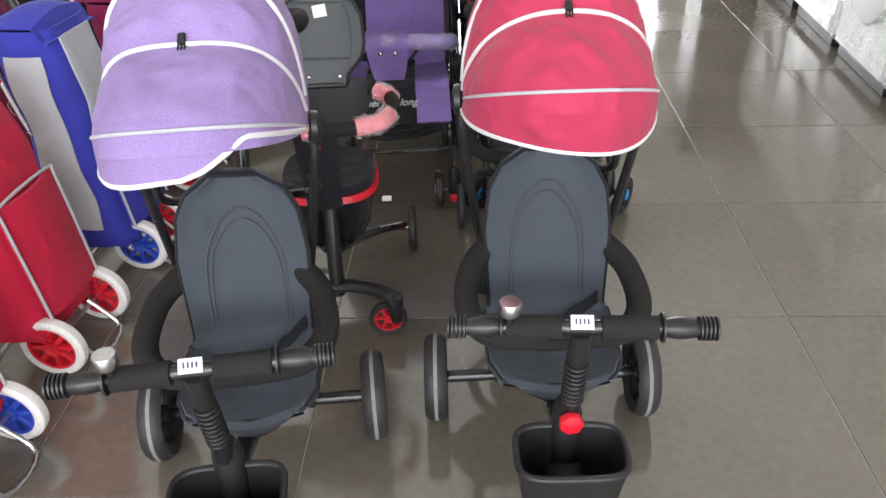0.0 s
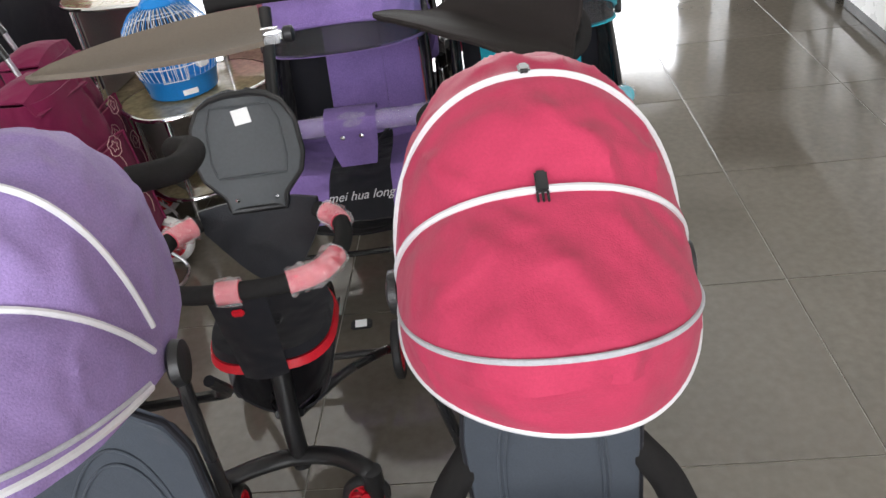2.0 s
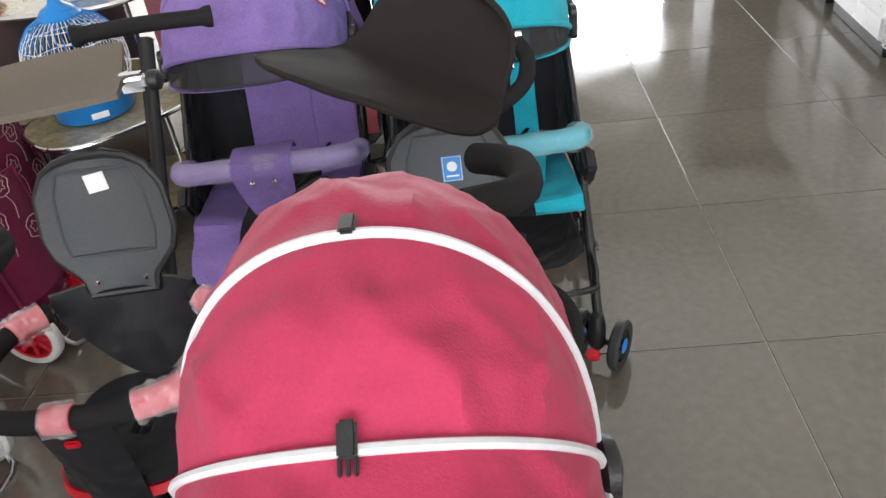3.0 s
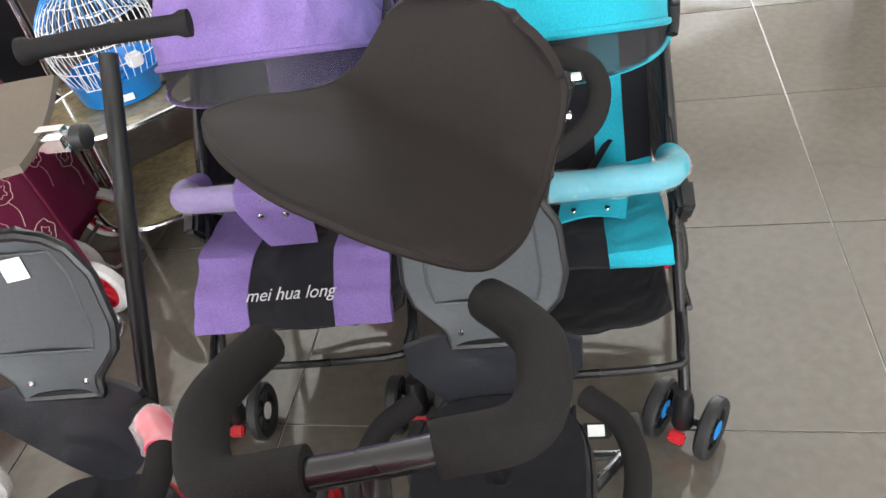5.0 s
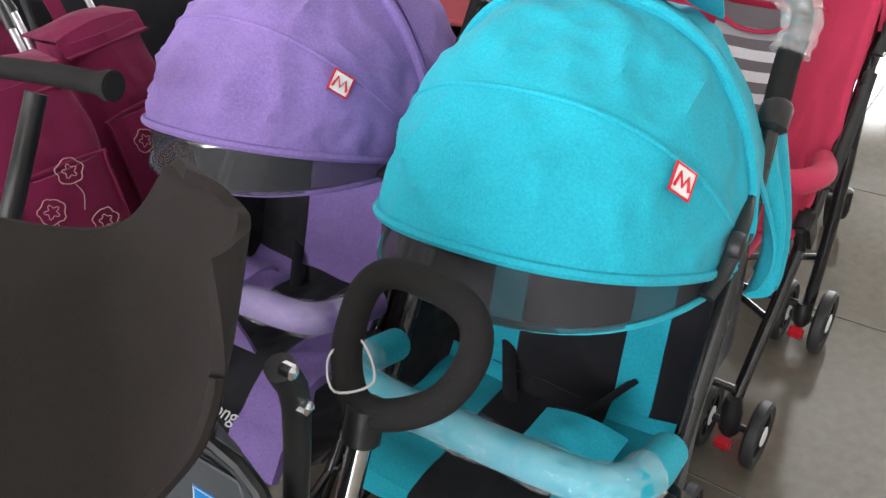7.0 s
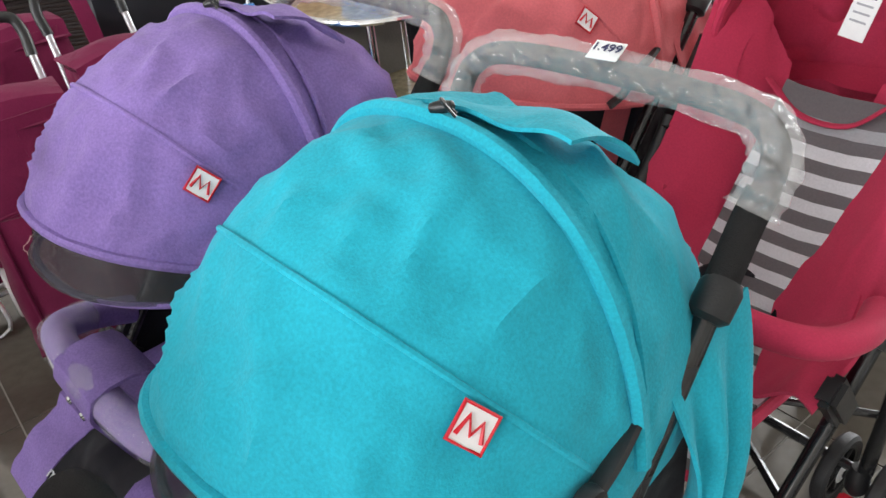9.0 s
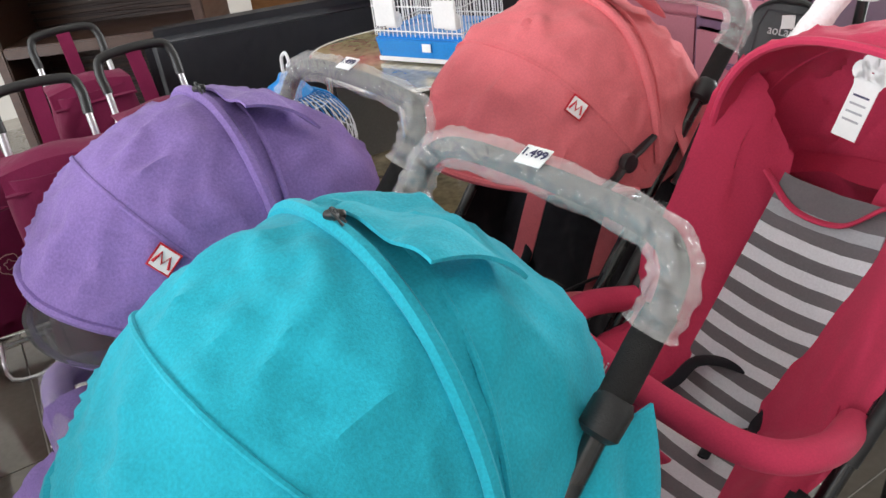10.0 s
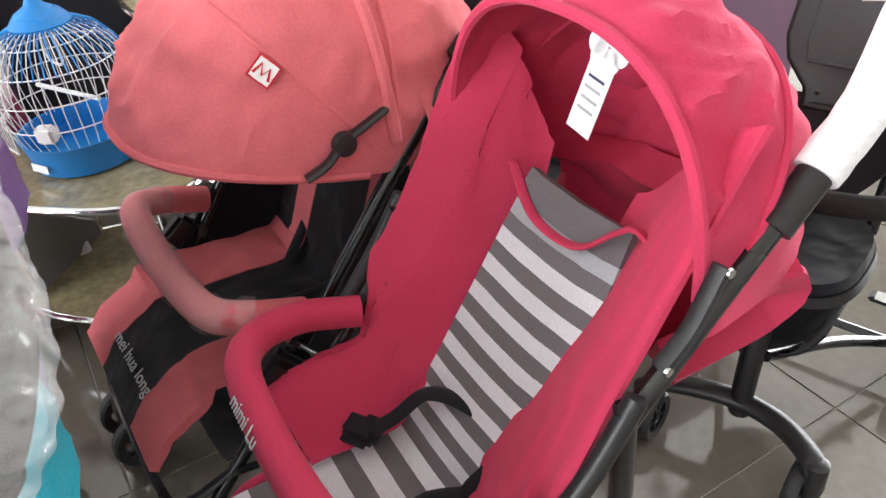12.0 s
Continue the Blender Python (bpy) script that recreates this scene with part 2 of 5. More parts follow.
def sgn(v, p):
    return math.copysign(abs(v) ** p, v)


def wheel(parent, p, r, w, tyre=None, rim=None, cap=None, spokes=6, axis="x", m=None, line=False):
    """A wheel with tyre, spoked rim and hub cap."""
    base = m or disc_m(p, axis)
    t = part("wheel", lathe([(r * 0.74, -w / 2 * 0.8), (r * 0.9, -w / 2), (r * 0.985, -w * 0.3), (r, 0), (r * 0.985, w * 0.3), (r * 0.9, w / 2), (r * 0.74, w / 2 * 0.8)], base, 28, closed=True), tyre or RUBBER, parent)
    if line:
        part("tread_line", lathe([(r * 1.001, -w * 0.08), (r * 1.006, 0), (r * 1.001, w * 0.08), (r * 0.97, 0)], base, 28, closed=True), GREYRUB, t)
    bm = lathe([(r * 0.2, -w * 0.35), (r * 0.24, -w * 0.42), (r * 0.24, w * 0.42), (r * 0.2, w * 0.35)], base, 16)
    lathe([(r * 0.66, -w * 0.35), (r * 0.76, -w * 0.4), (r * 0.76, w * 0.4), (r * 0.66, w * 0.35)], base, 24, bm, closed=True)
    for k in range(spokes):
        an = 2 * math.pi * k / spokes
        rbox(r * 0.52, r * 0.16, w * 0.5, base @ Matrix.Rotation(an, 4, "Z") @ pose(r * 0.45, 0, -w * 0.25), 0.002, 1, bm)
    part("rim", bm, rim or BLACK, t)
    if cap:
        part("hub_cap", lathe([(r * 0.3, w * 0.43), (r * 0.3, w * 0.48), (r * 0.2, w * 0.56), (0, w * 0.57)], base, 18), cap, t)
        part("hub_cap", lathe([(r * 0.3, -w * 0.43), (r * 0.3, -w * 0.48), (r * 0.2, -w * 0.56), (0, -w * 0.57)], base, 18), cap, t)
    return t


def caster(parent, x, y, r=0.062, gap=0.05, mark=REDPL, cap=WHITEPL, yaw=0.0, fork_h=0.15):
    """A twin-wheel swivel caster of a stroller."""
    q = pose(x, y, 0, 0, 0, yaw)
    f = part("caster_fork", lathe([(0.012, r * 0.8), (0.02, r), (0.02, fork_h * 0.8), (0.014, fork_h)], q, 14), BLACK, parent)
    part("caster_axle", tube([q @ V(-gap - 0.012, 0.012, r), q @ V(gap + 0.012, 0.012, r)], 0.008, 8, res=1), BLACK, f)
    part("brake_tab", rbox(0.03, 0.024, 0.02, q @ pose(0, -0.022, r * 0.6, 25), 0.004), mark, f, "small red tab")
    for s in (-1, 1):
        wheel(parent, None, r, 0.026, cap=cap, m=q @ disc_m(V(s * gap, 0.012, r + 0.001), "x", s))


def label_plate(parent, name, m, w, h, material, label=""):
    return part(name, rbox(w, h, 0.0015, m, 0.0004, 1), material, parent, label)


def text_on(parent, name, body, m, size, material, label="", shear=0.0):
    c = bpy.data.curves.new(name, "FONT")
    c.body, c.size, c.extrude, c.align_x, c.align_y, c.shear = body, size, 0.0005, "CENTER", "CENTER", shear
    tmp = bpy.data.objects.new(name, c)
    scene.collection.objects.link(tmp)
    me = bpy.data.meshes.new_from_object(tmp.evaluated_get(bpy.context.evaluated_depsgraph_get()))
    bpy.data.objects.remove(tmp)
    me.transform(m)
    me.materials.clear()
    me.materials.append(material)
    ob = new(name, me)
    ob.parent = parent
    if label:
        ob["label"] = label
    return ob


# ---- structure ----
X0, X1, Y0, Y1, HZ = -4.0, 5.0, -5.6, 11.0, 5.2


def slab(name, lo, hi, material, label, category):
    c = (Vector(lo) + Vector(hi)) / 2
    s = Vector(hi) - Vector(lo)
    ob = part(name, rbox(s.x, s.y, s.z, pose(c.x, c.y, lo[2]), 0), material, None, smooth=False)
    return tagged(ob, label, category, kind="structure")


floor = slab("floor", (X0, Y0, -0.12), (X1, Y1, -0.003), GROUT, "shop floor of polished dark grey porcelain tiles", "floor")
slab("ceiling", (X0, Y0, HZ), (X1, Y1, HZ + 0.15), CEIL, "plain white shop ceiling overhead", "ceiling")
slab("wall_west", (X0 - 0.2, Y0, -0.1), (X0, Y1, HZ), WALL, "plain cream painted shop wall", "wall")
slab("wall_east", (X1, Y0, -0.1), (X1 + 0.2, Y1, HZ), WALL, "plain cream painted wall behind appliances", "wall")


def window_wall(name, y, z0, z1, idx, wx0, wx1, n):
    """A wall across the shop with one wide shop window, mullions and panes."""
    w = thing(name, Matrix(), "cream painted wall with a wide shop window", "wall", kind="structure")
    part("sill_wall", rbox(X1 - X0, 0.2, z0 + 0.1, pose((X0 + X1) / 2, y, -0.1), 0), WALL, w, smooth=False)
    part("lintel", rbox(X1 - X0, 0.2, HZ - z1, pose((X0 + X1) / 2, y, z1), 0), WALL, w, smooth=False)
    if X1 - wx1 > 0.05:
        part("pier", rbox(X1 - wx1, 0.2, z1 - z0, pose((wx1 + X1) / 2, y, z0), 0), WALL, w, smooth=False)
    win = thing("window_%d" % idx, Matrix(), "wide aluminium shop window letting in daylight", "window", kind="structure")
    for k in range(n + 1):
        part("mullion", rbox(0.06, 0.09, z1 - z0, pose(wx0 + 0.03 + (wx1 - wx0 - 0.06) * k / n, y, z0), 0.004), ALU, win)
    for k in range(n):
        cx = wx0 + (wx1 - wx0) * (k + 0.5) / n
        pane = part("pane", rbox((wx1 - wx0) / n - 0.07, 0.008, z1 - z0 - 0.01, pose(cx, y, z0 + 0.005), 0), GLASS, win, smooth=False)
        pane.visible_shadow = False


window_wall("wall_north", Y1 + 0.1, 0.25, 2.75, 1, X0, 2.4, 5)
window_wall("wall_south", Y0 - 0.1, 0.25, 4.6, 2, X0, X1, 6)
ground = part("ground", rbox(400, 400, 0.05, pose(0, 0, -0.2), 0), mat("pale_paving", (0.35, 0.33, 0.3), 0.9), None, smooth=False)
tagged(ground, "pale paved street outside the shop", "ground", kind="structure")


# ---- strollers ----
def rib(w, R, a, phi, pw=0.55, pr=0.6):
    """A point on a canopy hoop at angle a above the front."""
    x = -w * sgn(math.cos(phi), pw)
    r = R * max(math.sin(phi), 0.0) ** pr
    return x, -r * math.cos(a), r * math.sin(a)


def ridge(q):
    return (1 - abs(noise.noise(q)) * 1.6) ** 3


def hood(hinge, w, curve, pw=0.55, pr=0.6, sag=0.012, seed=0.0, pins=()):
    """A hood surface: hoops turn about the hinge; curve lists (degrees, radius); cloth stays taut at the pinned angles."""
    hy, hz = hinge
    degs = [c[0] for c in curve]
    rads = [c[1] for c in curve]

    def fn(u, v):
        a = degs[0] + (degs[-1] - degs[0]) * v
        R = float(np.interp(a, degs, rads))
        x, dy, dz = rib(w, R, radians(a), math.pi * u, pw, pr)
        p = V(x, hy + dy, hz + dz)
        if not sag:
            return p
        k = sag * math.sin(math.pi * u) ** 0.6
        for c in pins:
            k *= 1 - 0.92 * math.exp(-((a - c) / 4.5) ** 2)
        q = V(p.x * 8 + p.y * 3, p.y * 8 + p.x * 5, p.z * 12) + V(seed, seed, 0)
        q2 = V(p.x * 15 - p.z * 9, p.y * 15 + p.z * 7, p.x * 6) + V(seed * 2, 0, seed)
        warp = V(noise.noise(q * 0.8), noise.noise(q * 0.8 + V(7, 0, 0)), 0) * 0.7
        nz = 0.45 * noise.noise(p * 8 + V(seed, 0, 0)) + 0.55 * ridge(q + warp) + 0.3 * ridge(q2 + warp) - 0.35
        out = V(x * 0.5, dy, dz)
        out = out.normalized() if out.length > 1e-6 else V(0, 0, 1)
        return p + out * nz * k
    return fn


def hoop(hinge, w, R, a, r, lo=0.03, hi=0.97, pw=0.55, pr=0.6, n=26):
    hy, hz = hinge
    pts = []
    for i in range(n + 1):
        x, dy, dz = rib(w, R, radians(a), math.pi * (lo + (hi - lo) * i / n), pw, pr)
        pts.append(V(x, hy + dy, hz + dz))
    return tube(pts, r, 7, res=1)


HANDLE = [(-0.195, 0.652, 0.842), (-0.199, 0.67, 0.868), (-0.19, 0.688, 0.897), (-0.145, 0.702, 0.914), (0, 0.706, 0.918), (0.145, 0.702, 0.914), (0.19, 0.688, 0.897), (0.199, 0.67, 0.868), (0.195, 0.652, 0.842)]


def stroller(m, cloth_m, colour, seed, script=True, tag="1.499", full_back=False, a0=25):
    s = thing("stroller", m, colour, "stroller", "folding strollers in a row")
    H = (0.451, 0.648)
    K = dict(pw=0.82, pr=0.8)
    curve = [(a0, 0.325), (38, 0.324), (56, 0.319), (75, 0.314), (90, 0.31), (112, 0.3), (140, 0.278), (168, 0.24)]
    hd = part("canopy", sheet(hood(H, 0.217, curve, seed=seed, sag=0.019, pins=(a0, 56, 90), **K), 84, 84, 0.005), cloth_m, s, "soft cloth hood with stitched ribs")
    part("canopy_brim", hoop(H, 0.219, 0.329, a0, 0.0065, **K), cloth_m, hd)
    part("canopy_seam", hoop(H, 0.218, 0.322, 56, 0.0035, **K), cloth_m, hd)
    part("canopy_rib", hoop(H, 0.221, 0.316, 90, 0.009, **K), cloth_m, hd)
    part("canopy_rib", hoop(H, 0.219, 0.31, 97, 0.004, **K), cloth_m, hd)
    hfn = hood(H, 0.217, curve, sag=0.0, **K)

    def flap(u, v):
        # a loose wedge that springs up towards its outer corner
        p = hfn(0.48 + 0.19 * u, (93 + 21 * v * (0.3 + 0.7 * u) - a0) / (168 - a0))
        lift = 0.007 + 0.012 * u + 0.03 * u * u * (1 - v) + 0.012 * math.sin(math.pi * v) * u + 0.004 * math.sin(9 * u + 4 * v)
        c = V(p.x * 0.5, p.y - H[0], p.z - H[1]).normalized()
        return p + c * lift
    part("rear_flap", sheet(flap, 18, 12, 0.004), cloth_m, hd, "loose cloth flap")
    if a0 > 20:
        visor = part("mesh_visor", sheet(hood(H, 0.215, [(25, 0.325), (18, 0.326), (12, 0.316)], sag=0.0, **K), 30, 6, 0.003), MESH, hd, "dark see-through mesh peak")
        part("visor_piping", hoop(H, 0.217, 0.316, 12, 0.0045, **K), cloth_m, visor)
    part("toggle", lathe([(0, 0), (0.0045, 0.002), (0.006, 0.01), (0.0045, 0.023), (0, 0.026)], pose(0.0, 0.448, 0.973, 0, 78, 20), 12), BLACK, hd, "black cord toggle")
    part("toggle_loop", tube([(0.026, 0.455, 0.972), (0.016, 0.45, 0.984), (0.022, 0.445, 0.985), (0.03, 0.45, 0.972)], 0.0015, 6), BLACK, hd)
    # emblem patch beside the hood seam
    fn = hood(H, 0.217, curve, sag=0.0, **K)
    vv = (51 - a0) / (168 - a0)
    p0, du, dv = fn(0.77, vv), fn(0.78, vv) - fn(0.76, vv), fn(0.77, vv + 0.01) - fn(0.77, vv - 0.01)
    ez = du.cross(dv).normalized()
    ez = -ez if ez.z < 0 else ez
    ex = du.normalized()
    pm = Matrix.Translation(p0 + ez * 0.007) @ Matrix((ex, ez.cross(ex), ez)).transposed().to_4x4()
    patch = label_plate(hd, "emblem_patch", pm, 0.03, 0.03, PAPER, "white square patch with red zigzag")
    part("zigzag", tube([pm @ V(-0.011, -0.009, 0.002), pm @ V(-0.007, 0.007, 0.002), pm @ V(0.0, -0.006, 0.002), pm @ V(0.005, 0.006, 0.002), pm @ V(0.011, -0.008, 0.002)], 0.002, 6, res=1), REDPL, patch)
    part("patch_border", tube([pm @ V(-0.015, -0.015, 0.001), pm @ V(0.015, -0.015, 0.001), pm @ V(0.015, 0.015, 0.001), pm @ V(-0.015, 0.015, 0.001)], 0.002, 6, True, 1), REDPL, patch)
    for q in (-1, 1):
        lever = part("canopy_lever", tube([(q * 0.214, 0.315, 0.686), (q * 0.221, 0.345, 0.7), (q * 0.224, 0.372, 0.724), (q * 0.221, 0.41, 0.736), (q * 0.212, 0.452, 0.746)], 0.0095, 8, flat=0.6), BLACK, s)
        part("lever_pivot", lathe([(0.016, -0.006), (0.018, 0), (0.016, 0.008), (0.004, 0.01)], disc_m(V(q * 0.224, 0.372, 0.722), "x", q), 16), BLACK, lever)
        # frame
        part("front_tube", tube([(q * 0.2, 0.0, 0.13), (q * 0.21, 0.2, 0.36), (q * 0.214, 0.42, 0.622), (q * 0.195, 0.648, 0.838)], 0.0115, 10, res=3), STEEL, s)
        part("rear_tube", tube([(q * 0.225, 0.24, 0.44), (q * 0.232, 0.36, 0.27), (q * 0.236, 0.47, 0.1)], 0.010, 10, res=3), STEEL, s)
        part("joint", rbox(0.03, 0.06, 0.09, pose(q * 0.224, 0.25, 0.37, 35), 0.008), BLACK, s)
        part("joint", lathe([(0.0135, 0), (0.0205, 0.006), (0.0205, 0.034), (0.016, 0.042)], Matrix.Translation(V(q * 0.2015, 0.572, 0.768)) @ Matrix.Rotation(radians(-47), 4, "X"), 16), BLACK, s)
        part("side_strut", tube([(q * 0.22, 0.1, 0.26), (q * 0.226, 0.43, 0.19)], 0.006, 8, res=1), STEEL, s)
        part("handle_grip", tube([(q * 0.1995, 0.592, 0.786), (q * 0.1955, 0.645, 0.836), (q * 0.1975, 0.664, 0.858)], 0.0165, 12, res=4), FOAM, s)
        caster(s, q * 0.197, 0.0, cap=WHITEPL if script else BLUEPL, yaw=0 if script else -32)
        caster(s, q * 0.225, 0.485, gap=0.04, fork_h=0.12)
        part("side_panel", sheet(lambda u, v: V(q * (0.205 + 0.01 * math.sin(6 * u)), 0.2 + 0.36 * u, 0.30 + 0.12 * u + (0.1 + 0.25 * u) * v), 8, 6, 0.004), BLACKCLOTH, s)
    part("rear_drape", sheet(lambda u, v: V(0.2 + 0.016 * math.sin(15 * u + 3 * v) * v + 0.035 * math.sin(2.2 * v), 0.50 + (0.15 - 0.06 * v) * u + 0.02 * v, 0.76 - (0.2 + 0.02 * math.sin(9 * u)) * v - 0.04 * u * v), 30, 18, 0.004), cloth_m, s, "loose cloth side drape")
    part("cross_tube", tube([(-0.206, 0.1, 0.25), (-0.2, 0.03, 0.228), (-0.16, 0.0, 0.218), (0.16, 0.0, 0.218), (0.2, 0.03, 0.228), (0.206, 0.1, 0.25)], 0.008, 8, res=4), STEEL, s)
    part("rear_axle", tube([(-0.23, 0.485, 0.1), (0.23, 0.485, 0.1)], 0.009, 8, res=1), STEEL, s)
    part("rear_brace", tube([(-0.23, 0.4, 0.2), (0, 0.42, 0.17), (0.23, 0.4, 0.2)], 0.008, 8, res=3), STEEL, s)
    hb = part("push_handle", tube(HANDLE, 0.0135, 12), FOAM, s)
    part("handle_wrap", tube(HANDLE, lambda t: 0.0235 + 0.004 * abs(2 * t - 1) ** 6 + 0.003 * math.sin(t * 31) * math.sin(t * 47), 22, bumpy=0.13, res=10), WRAP, hb, "clear crinkled plastic sleeve")
    lm = pose(0.0, 0.694, 0.9445, 22, 0, 6)
    lab = label_plate(hb, "price_label", lm, 0.036, 0.027, PAPER, "white price sticker")
    text_on(lab, "price", tag, lm @ pose(0, 0.002, 0.003), 0.0155, INK)
    # seat with two cloth side strips and a black middle
    def seat_path(t):
        # foot flap, seat, backrest
        knots = [(0.0, 0.002, 0.312), (0.14, 0.042, 0.355), (0.3, 0.11, 0.387), (0.34, 0.14, 0.387), (0.62, 0.37, 0.36), (0.68, 0.40, 0.385), (1.0, 0.56, 0.76)]
        ks = [k[0] for k in knots]
        return float(np.interp(t, ks, [k[1] for k in knots])), float(np.interp(t, ks, [k[2] for k in knots]))

    v0 = 0.0 if script else 0.26

    def strip(x0, x1, va=0.0, vb=1.0):
        def fn(u, v):
            t = va + (vb - va) * v
            y, z = seat_path(t)
            x = (x0 + (x1 - x0) * u) * (1.0 + 0.06 * max(0, 0.3 - t))
            return V(x, y, z + 0.02 * (x / 0.2) ** 2 * (0 if t < 0.3 else 1) + 0.007 * noise.noise(V(x * 16, t * 14, seed)))
        return fn
    part("seat_middle", sheet(strip(-0.082, 0.082, v0, 0.66), 8, 30, 0.012), BLACKCLOTH, s, "black padded seat middle")
    part("back_middle", sheet(strip(-0.082, 0.082, 0.662, 1.0), 8, 16, 0.012), cloth_m if full_back else BLACKCLOTH, s)
    for x0, x1 in ((-0.19, -0.083), (0.083, 0.19)):
        part("seat_strip", sheet(strip(x0, x1, v0, 0.66), 8, 30, 0.014), cloth_m, s, "coloured seat side strip")
        if full_back:
            part("back_strip", sheet(strip(x0, x1, 0.662, 1.0), 8, 16, 0.014), BLACKCLOTH if x0 < 0 else cloth_m, s)
        else:
            q = 1 if x0 > 0 else -1
            part("back_strip", sheet(strip(q * 0.083, q * 0.14, 0.662, 1.0), 6, 16, 0.014), cloth_m, s, "coloured strip up the back")
            part("back_side", sheet(strip(q * 0.141, q * 0.19, 0.662, 1.0), 6, 16, 0.013), BLACKCLOTH, s)
    if script:
        text_on(s, "foot_flap_lettering", "mei hua long", pose(0, 0.04, 0.366, 44), 0.034, WHITE, "white script lettering", 0.35)
    part("basket", sheet(lambda u, v: V(-0.19 + 0.38 * u, 0.1 + 0.36 * v, 0.26 - 0.09 * math.sin(math.pi * u) ** 0.5 * math.sin(math.pi * (0.1 + 0.9 * v)) ** 0.5 + 0.008 * noise.noise(V(u * 9, v * 9, seed))), 14, 12, 0.004), BLACKCLOTH, s, "sagging black cloth basket")
    if not script:
        fl = part("crotch_flap", sheet(lambda u, v: V(0.0 + 0.12 * u + 0.02 * v, 0.2 + 0.11 * v, 0.398 + 0.012 * math.sin(math.pi * u) + 0.02 * v), 8, 8, 0.006), cloth_m, s, "loose cloth flap lying on the seat")
        for u in (0.25, 0.75):
            part("snap", lathe([(0.006, 0), (0.005, 0.003), (0, 0.004)], pose(0.12 * u, 0.215, 0.413), 10), CHROME, fl)
    # bumper bar
    bar = [(-0.21, 0.27, 0.475), (-0.205, 0.2, 0.505), (-0.18, 0.15, 0.522), (-0.1, 0.135, 0.528), (0, 0.132, 0.53), (0.1, 0.135, 0.528), (0.18, 0.15, 0.522), (0.205, 0.2, 0.505), (0.205, 0.27, 0.475)]
    bb = part("bumper_bar", tube(bar, 0.0245, 14), cloth_m, s, "padded cloth bumper bar")
    part("bumper_wrap", tube(bar[1:-1], lambda t: 0.0275 + 0.002 * math.sin(t * 40), 16, bumpy=0.08, res=8), BARWRAP, bb, "clear plastic sleeve")
    if full_back:
        part("crotch_flap", sheet(lambda u, v: V((-0.068 + 0.136 * u) * (1 - 0.3 * v * v), 0.1035 + 0.0525 * math.cos(math.pi * min(v * 4, 1)) * (1 if v < 0.25 else 0) - (0.052 if v >= 0.25 else 0) + 0.052 + 0.05 * max(0, v - 0.3), 0.534 + 0.024 * math.sin(math.pi * min(v * 4, 1)) - 0.16 * max(0, v - 0.2)), 8, 20, 0.005), cloth_m, bb, "cloth flap with two snaps")
    for q in (-0.024, 0.024) if full_back else ():
        part("snap", lathe([(0.007, 0), (0.006, 0.003), (0, 0.004)], disc_m(V(q, 0.1015, 0.506), "y", -1), 12), CHROME, bb)
    part("harness", tube([(-0.1, 0.41, 0.42), (-0.05, 0.33, 0.365), (0.02, 0.3, 0.37), (0.11, 0.41, 0.43)], 0.011, 8, flat=0.25), BLACKCLOTH, s, "black harness strap")
    return s


stroller(pose(0.042, 2.578, 0, 0, 0, 7), PURPLE, "purple cloth stroller with a mesh-peaked hood", 1.0, full_back=True)
stroller(pose(0.55, 2.577, 0, 0, 0, 7), TEAL, "teal cloth stroller with a mesh-peaked hood", 4.0, script=False)
stroller(pose(-0.018, 3.258, 0, 0, 0, 6), SALMON, "salmon pink cloth stroller with its hood up", 8.0, a0=15)


